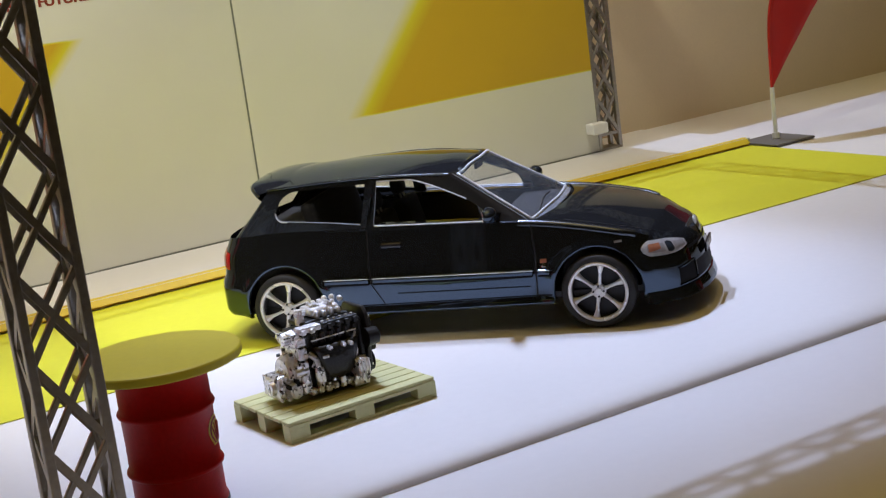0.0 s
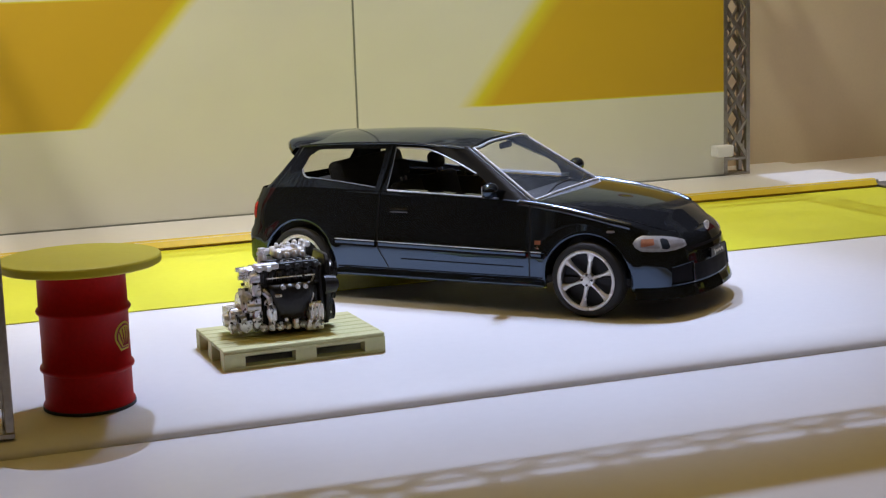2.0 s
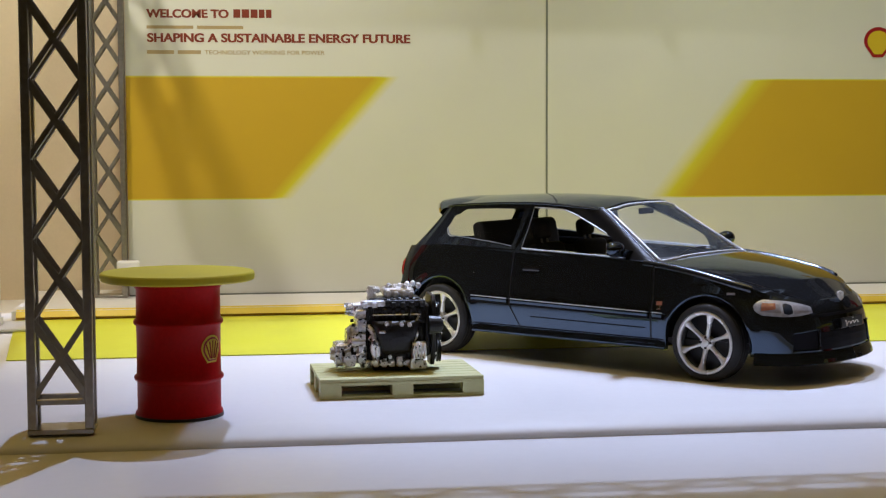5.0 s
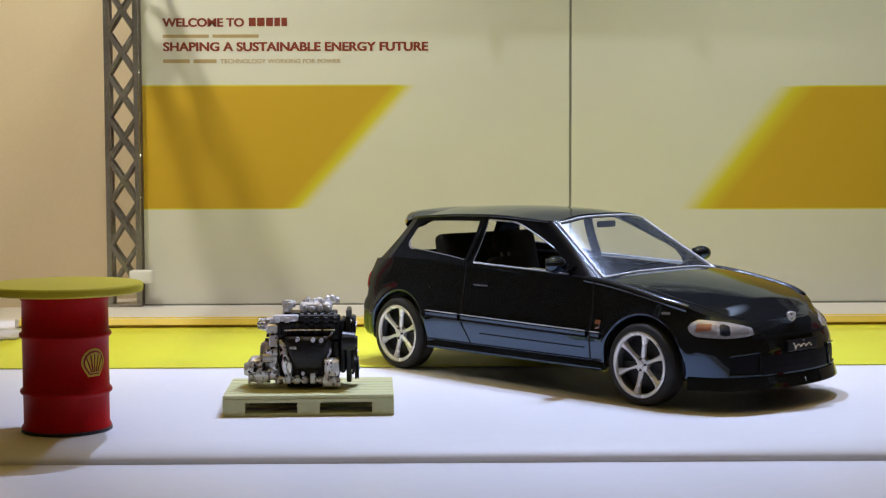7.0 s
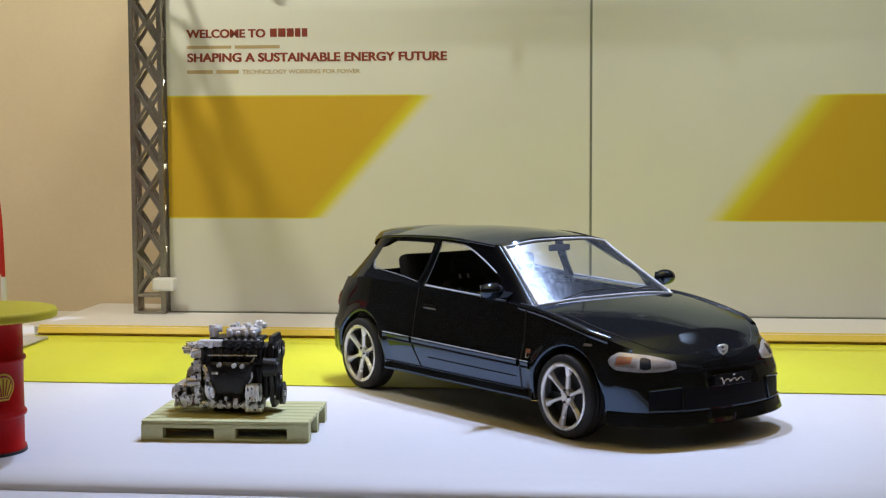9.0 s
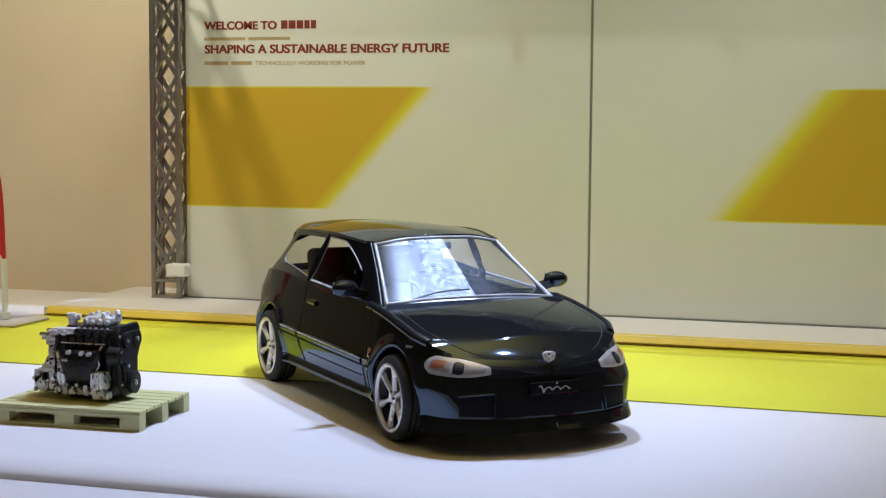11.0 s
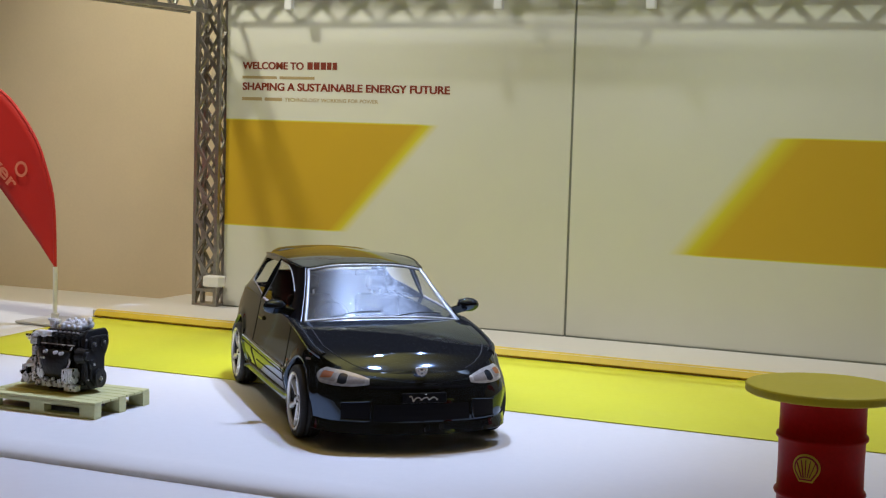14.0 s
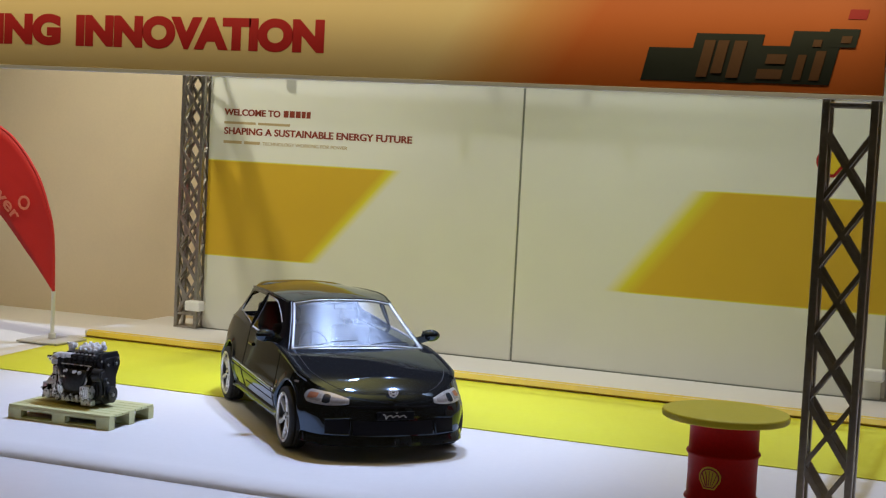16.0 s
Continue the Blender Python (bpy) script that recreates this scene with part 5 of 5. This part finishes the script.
        rim = [(fa + (fb - fa) * k / 8, 0.252) for k in range(9)] + [(fb + (s_front_y(0.405) - fb) * k / 6, 0.252 + 0.152 * k / 6) for k in range(1, 7)] + [(s_front_y(0.405) + (fa - s_front_y(0.405)) * k / 8, 0.404 - 0.018 * k / 8) for k in range(1, 9)]
        pts = [shell(u, z, 0.007) for u, z in rim]
        part("fog_rim", tube(bmesh.new(), [(p.x, p.y * -side, p.z) for p in pts], 0.0075, 8), PAINT, car, "glossy black rim round the fog lamp recess", True)
    # middle intake with slats
    mid = len(PLAN) - 1.0
    for side in (-1, 1):
        patch(s_front_y(0.385), mid, lambda u: 0.252, lambda u: 0.378, 0.003, RECESS, car, "intake", "black air intake", 12, 3, side)
        for z0 in (0.285, 0.33):
            patch(s_front_y(0.385), mid, lambda u: z0, lambda u: z0 + 0.012, 0.006, RECESS, car, "intake_slat", "", 12, 2, side)
        patch(s_front_y(0.46), mid, lambda u: 0.49, lambda u: 0.512, 0.004, RECESS, car, "grille_slot", "", 10, 2, side)
    rows = []
    for s in [s_at_x(1.66) + (mid - s_at_x(1.66)) * k / 24 for k in range(25)]:
        rows.append([shell(s, 0.240, 0.0), shell(s, 0.234, 0.012), shell(s, 0.185, 0.030), shell(s, 0.158, 0.037), shell(s, 0.151, 0.030), shell(s, 0.148, -0.08)])
    skin(rows, PAINT, car, "front_lip", "black front lip", 0.0, False)
    bx = shell(mid, 0.43).x
    plate_ob = part("front_plate", solid(bx + 0.012, bx + 0.030, -0.18, 0.18, 0.392, 0.470, 0.006), PLATE, car, "black front plate with a silver flourish")
    # the silver flourish, as plain joined strokes
    px = bx + 0.0315
    wave = [(px, -0.125 + 0.0125 * i + 0.006 * math.sin(i * 1.25), 0.427 + (0.022 if i < 4 else 0.010) * math.sin(i * 1.25 + 0.8)) for i in range(20)]
    part("flourish", tube(bmesh.new(), spline(wave, 4), 0.0040), SILVER, plate_ob, "silver stroke")
    part("flourish", tube(bmesh.new(), [(px, 0.00, 0.458), (px, 0.014, 0.461)], 0.0040), SILVER, plate_ob, "silver stroke")
    bm = bmesh.new()
    for pts in ([(1.955, -0.045, 0.640), (1.962, -0.030, 0.605), (1.962, 0.0, 0.590), (1.962, 0.030, 0.605), (1.955, 0.045, 0.640)], [(1.955, -0.045, 0.640), (1.950, -0.02, 0.648), (1.950, 0.02, 0.648), (1.955, 0.045, 0.640)], [(1.956, -0.022, 0.638), (1.960, -0.013, 0.605)], [(1.956, 0.022, 0.638), (1.960, 0.013, 0.605)], [(1.960, -0.016, 0.620), (1.960, 0.016, 0.620)]):
        tube(bm, pts, 0.008)
    part("emblem", bm, ALLOY, car, "silver nose emblem")
    # wipers
    for k, path in ((1, ((12.5, 0.015), (9, 0.06), (6, 0.10), (3, 0.115), (0.5, 0.115))), (-1, ((1.0, 0.02), (4, 0.06), (8, 0.10), (12, 0.11)))):
        pts = [cage(u, v, 0.016) for u, v in path]
        part("wiper", tube(bmesh.new(), [(p.x, p.y * k, p.z) for p in pts], 0.008), DARK, car, "black wiper", True)
    # interior
    part("dashboard", solid(0.42, 0.86, -0.64, 0.64, 0.66, 0.845, 0.05, 3), SEAT, car, "dark dashboard")
    bm = lathe(bmesh.new(), [(0.155 + 0.014 * math.cos(a), 0.014 * math.sin(a)) for a in [math.pi * 2 * k / 8 for k in range(8)]], 28, Matrix.Translation((0.36, -0.33, 0.83)) @ Matrix.Rotation(radians(68), 4, "Y"), True)
    bar(bm, (0.37, -0.48, 0.83), (0.37, -0.18, 0.83), 0.02)
    part("steering_wheel", bm, SEAT, car)
    for y0 in (-0.32, 0.32):
        seat = part("seat", solid(-0.45, 0.10, y0 - 0.22, y0 + 0.22, 0.42, 0.58, 0.05, 3), SEAT, car, "dark seat")
        bm = box(bmesh.new(), -0.06, 0.06, -0.21, 0.21, 0, 0.42, 0.05, 3, Matrix.Translation((-0.45, y0, 0.53)) @ Matrix.Rotation(radians(-14), 4, "Y"))
        part("backrest", bm, SEAT, seat)
        bm = box(bmesh.new(), -0.05, 0.05, -0.10, 0.10, 0, 0.15, 0.048, 3, Matrix.Translation((-0.58, y0, 0.965)) @ Matrix.Rotation(radians(-10), 4, "Y"))
        part("headrest", bm, SEAT, seat)
        for dy in (-0.04, 0.04):
            part("headrest_post", rod(bmesh.new(), (-0.555, y0 + dy, 0.92), (-0.575, y0 + dy, 0.99), 0.010, segs=8), SILVER, seat)
    rear = part("rear_seat", solid(-1.15, -0.72, -0.58, 0.58, 0.42, 0.56, 0.05, 3), SEAT, car, "dark rear bench")
    part("backrest", box(bmesh.new(), -0.06, 0.06, -0.56, 0.56, 0, 0.60, 0.05, 3, Matrix.Translation((-0.98, 0, 0.52)) @ Matrix.Rotation(radians(-14), 4, "Y")), SEAT, rear)
    part("door_card", solid(-1.55, 0.70, 0.70, 0.735, 0.27, 0.85, 0.01), SEAT, car)
    part("door_card", solid(-1.55, 0.70, -0.735, -0.70, 0.27, 0.85, 0.01), SEAT, car)
    part("parcel_shelf", solid(-1.70, -1.28, -0.60, 0.60, 0.84, 0.87, 0.008), SEAT, car)
    part("bulkhead", solid(0.84, 0.90, -0.66, 0.66, 0.27, 0.84, 0.01), DARK, car)
    part("rear_view_mirror", solid(0.22, 0.25, -0.10, 0.10, 1.19, 1.24, 0.01), SEAT, car)
    # wheels
    def wheel(x, side):
        holder = new("wheel")
        holder.parent = car
        holder.matrix_basis = Matrix.Translation((x * U, side * 0.765 * U, AXLE_Z * U)) @ Matrix.Rotation(-side * math.pi / 2, 4, "X")
        holder.empty_display_size = 0.05 * U
        t = bmesh.new()
        prof = [(0.218, -0.09), (0.255, -0.095), (0.280, -0.085), (0.2915, -0.06)]
        for g in (-0.035, 0.0, 0.035):
            prof += [(0.292, g - 0.012), (0.285, g - 0.008), (0.285, g + 0.008), (0.292, g + 0.012)]
        prof += [(0.2915, 0.06), (0.280, 0.085), (0.255, 0.095), (0.222, 0.092), (0.215, 0.085), (0.215, -0.085)]
        lathe(t, prof, 48, closed=True)
        part("tyre", t, RUBBER, holder, "black rubber tyre", True)
        r = bmesh.new()
        lathe(r, [(0.206, 0.070), (0.207, 0.086), (0.214, 0.095), (0.226, 0.099), (0.236, 0.093), (0.228, 0.068)], 48, closed=True)
        part("rim", r, SILVER, holder, "bright silver rim lip", True)
        r = bmesh.new()
        lathe(r, [(0.207, -0.08), (0.207, 0.069), (0.216, 0.066), (0.216, -0.08)], 40, closed=True)
        part("rim_barrel", r, IRON, holder, "dark inner barrel", True)
        d = bmesh.new()
        lathe(d, [(0.0, -0.02), (0.207, -0.02), (0.207, 0.0), (0.0, 0.0)], 40)
        part("brake_disc", d, DARK, holder)
        for k in range(6):
            a = math.pi * 2 * k / 6 + 0.35
            bm = bmesh.new()
            rows = []
            for i in range(7):
                u = i / 6
                rad = 0.03 + 0.180 * u
                half = 0.0185 - 0.006 * math.sin(math.pi * min(u * 1.15, 1)) + 0.014 * max(0, u - 0.78) * 4.5
                z = 0.066 + 0.018 * u
                rows.append([(rad, -half, z - 0.028), (rad, -half * 0.8, z), (rad, half * 0.8, z), (rad, half, z - 0.028)])
            grid(bm, rows)
            bmesh.ops.recalc_face_normals(bm, faces=bm.faces)
            bmesh.ops.rotate(bm, verts=bm.verts, cent=(0, 0, 0), matrix=Matrix.Rotation(a, 3, "Z"))
            part("spoke", bm, SILVER, holder, "", True)
        h = bmesh.new()
        lathe(h, [(0.0, 0.03), (0.055, 0.03), (0.055, 0.066), (0.045, 0.072), (0.030, 0.074), (0.026, 0.082), (0.0, 0.084)], 20)
        part("hub", h, SILVER, holder)
        nb = bmesh.new()
        for k in range(4):
            a = math.pi / 2 * k
            rod(nb, (0.04 * math.cos(a), 0.04 * math.sin(a), 0.068), (0.04 * math.cos(a), 0.04 * math.sin(a), 0.082), 0.009, segs=6)
        part("wheel_nut", nb, DARK, holder)
        return holder

    for x in (-WHEEL_X, WHEEL_X):
        for side in (-1, 1):
            wheel(x, side)
            bm = bmesh.new()
            y0, y1 = sorted((side * 0.50, side * 0.815))
            rows = []
            for k in range(25):
                a = math.pi * (-0.05 + 1.1 * k / 24)
                px, pz = x + (ARCH_R + 0.004) * math.cos(a), AXLE_Z + (ARCH_R + 0.004) * math.sin(a)
                rows.append([(px, y0, max(pz, 0.15)), (px, y1, max(pz, 0.15))])
            grid(bm, rows)
            part("wheel_liner", bm, DARK, car, "", True)
            part("wheel_liner", solid(x - 0.35, x + 0.35, side * 0.51 - 0.01, side * 0.51 + 0.01, 0.19, 0.64), DARK, car)
    return car


SCREEN = glass_mat("windscreen_glass", (0.93, 0.95, 0.97), 0.27, 0.058, 0.0015, (0.80, 0.88, 1.0, 1))
build_car()
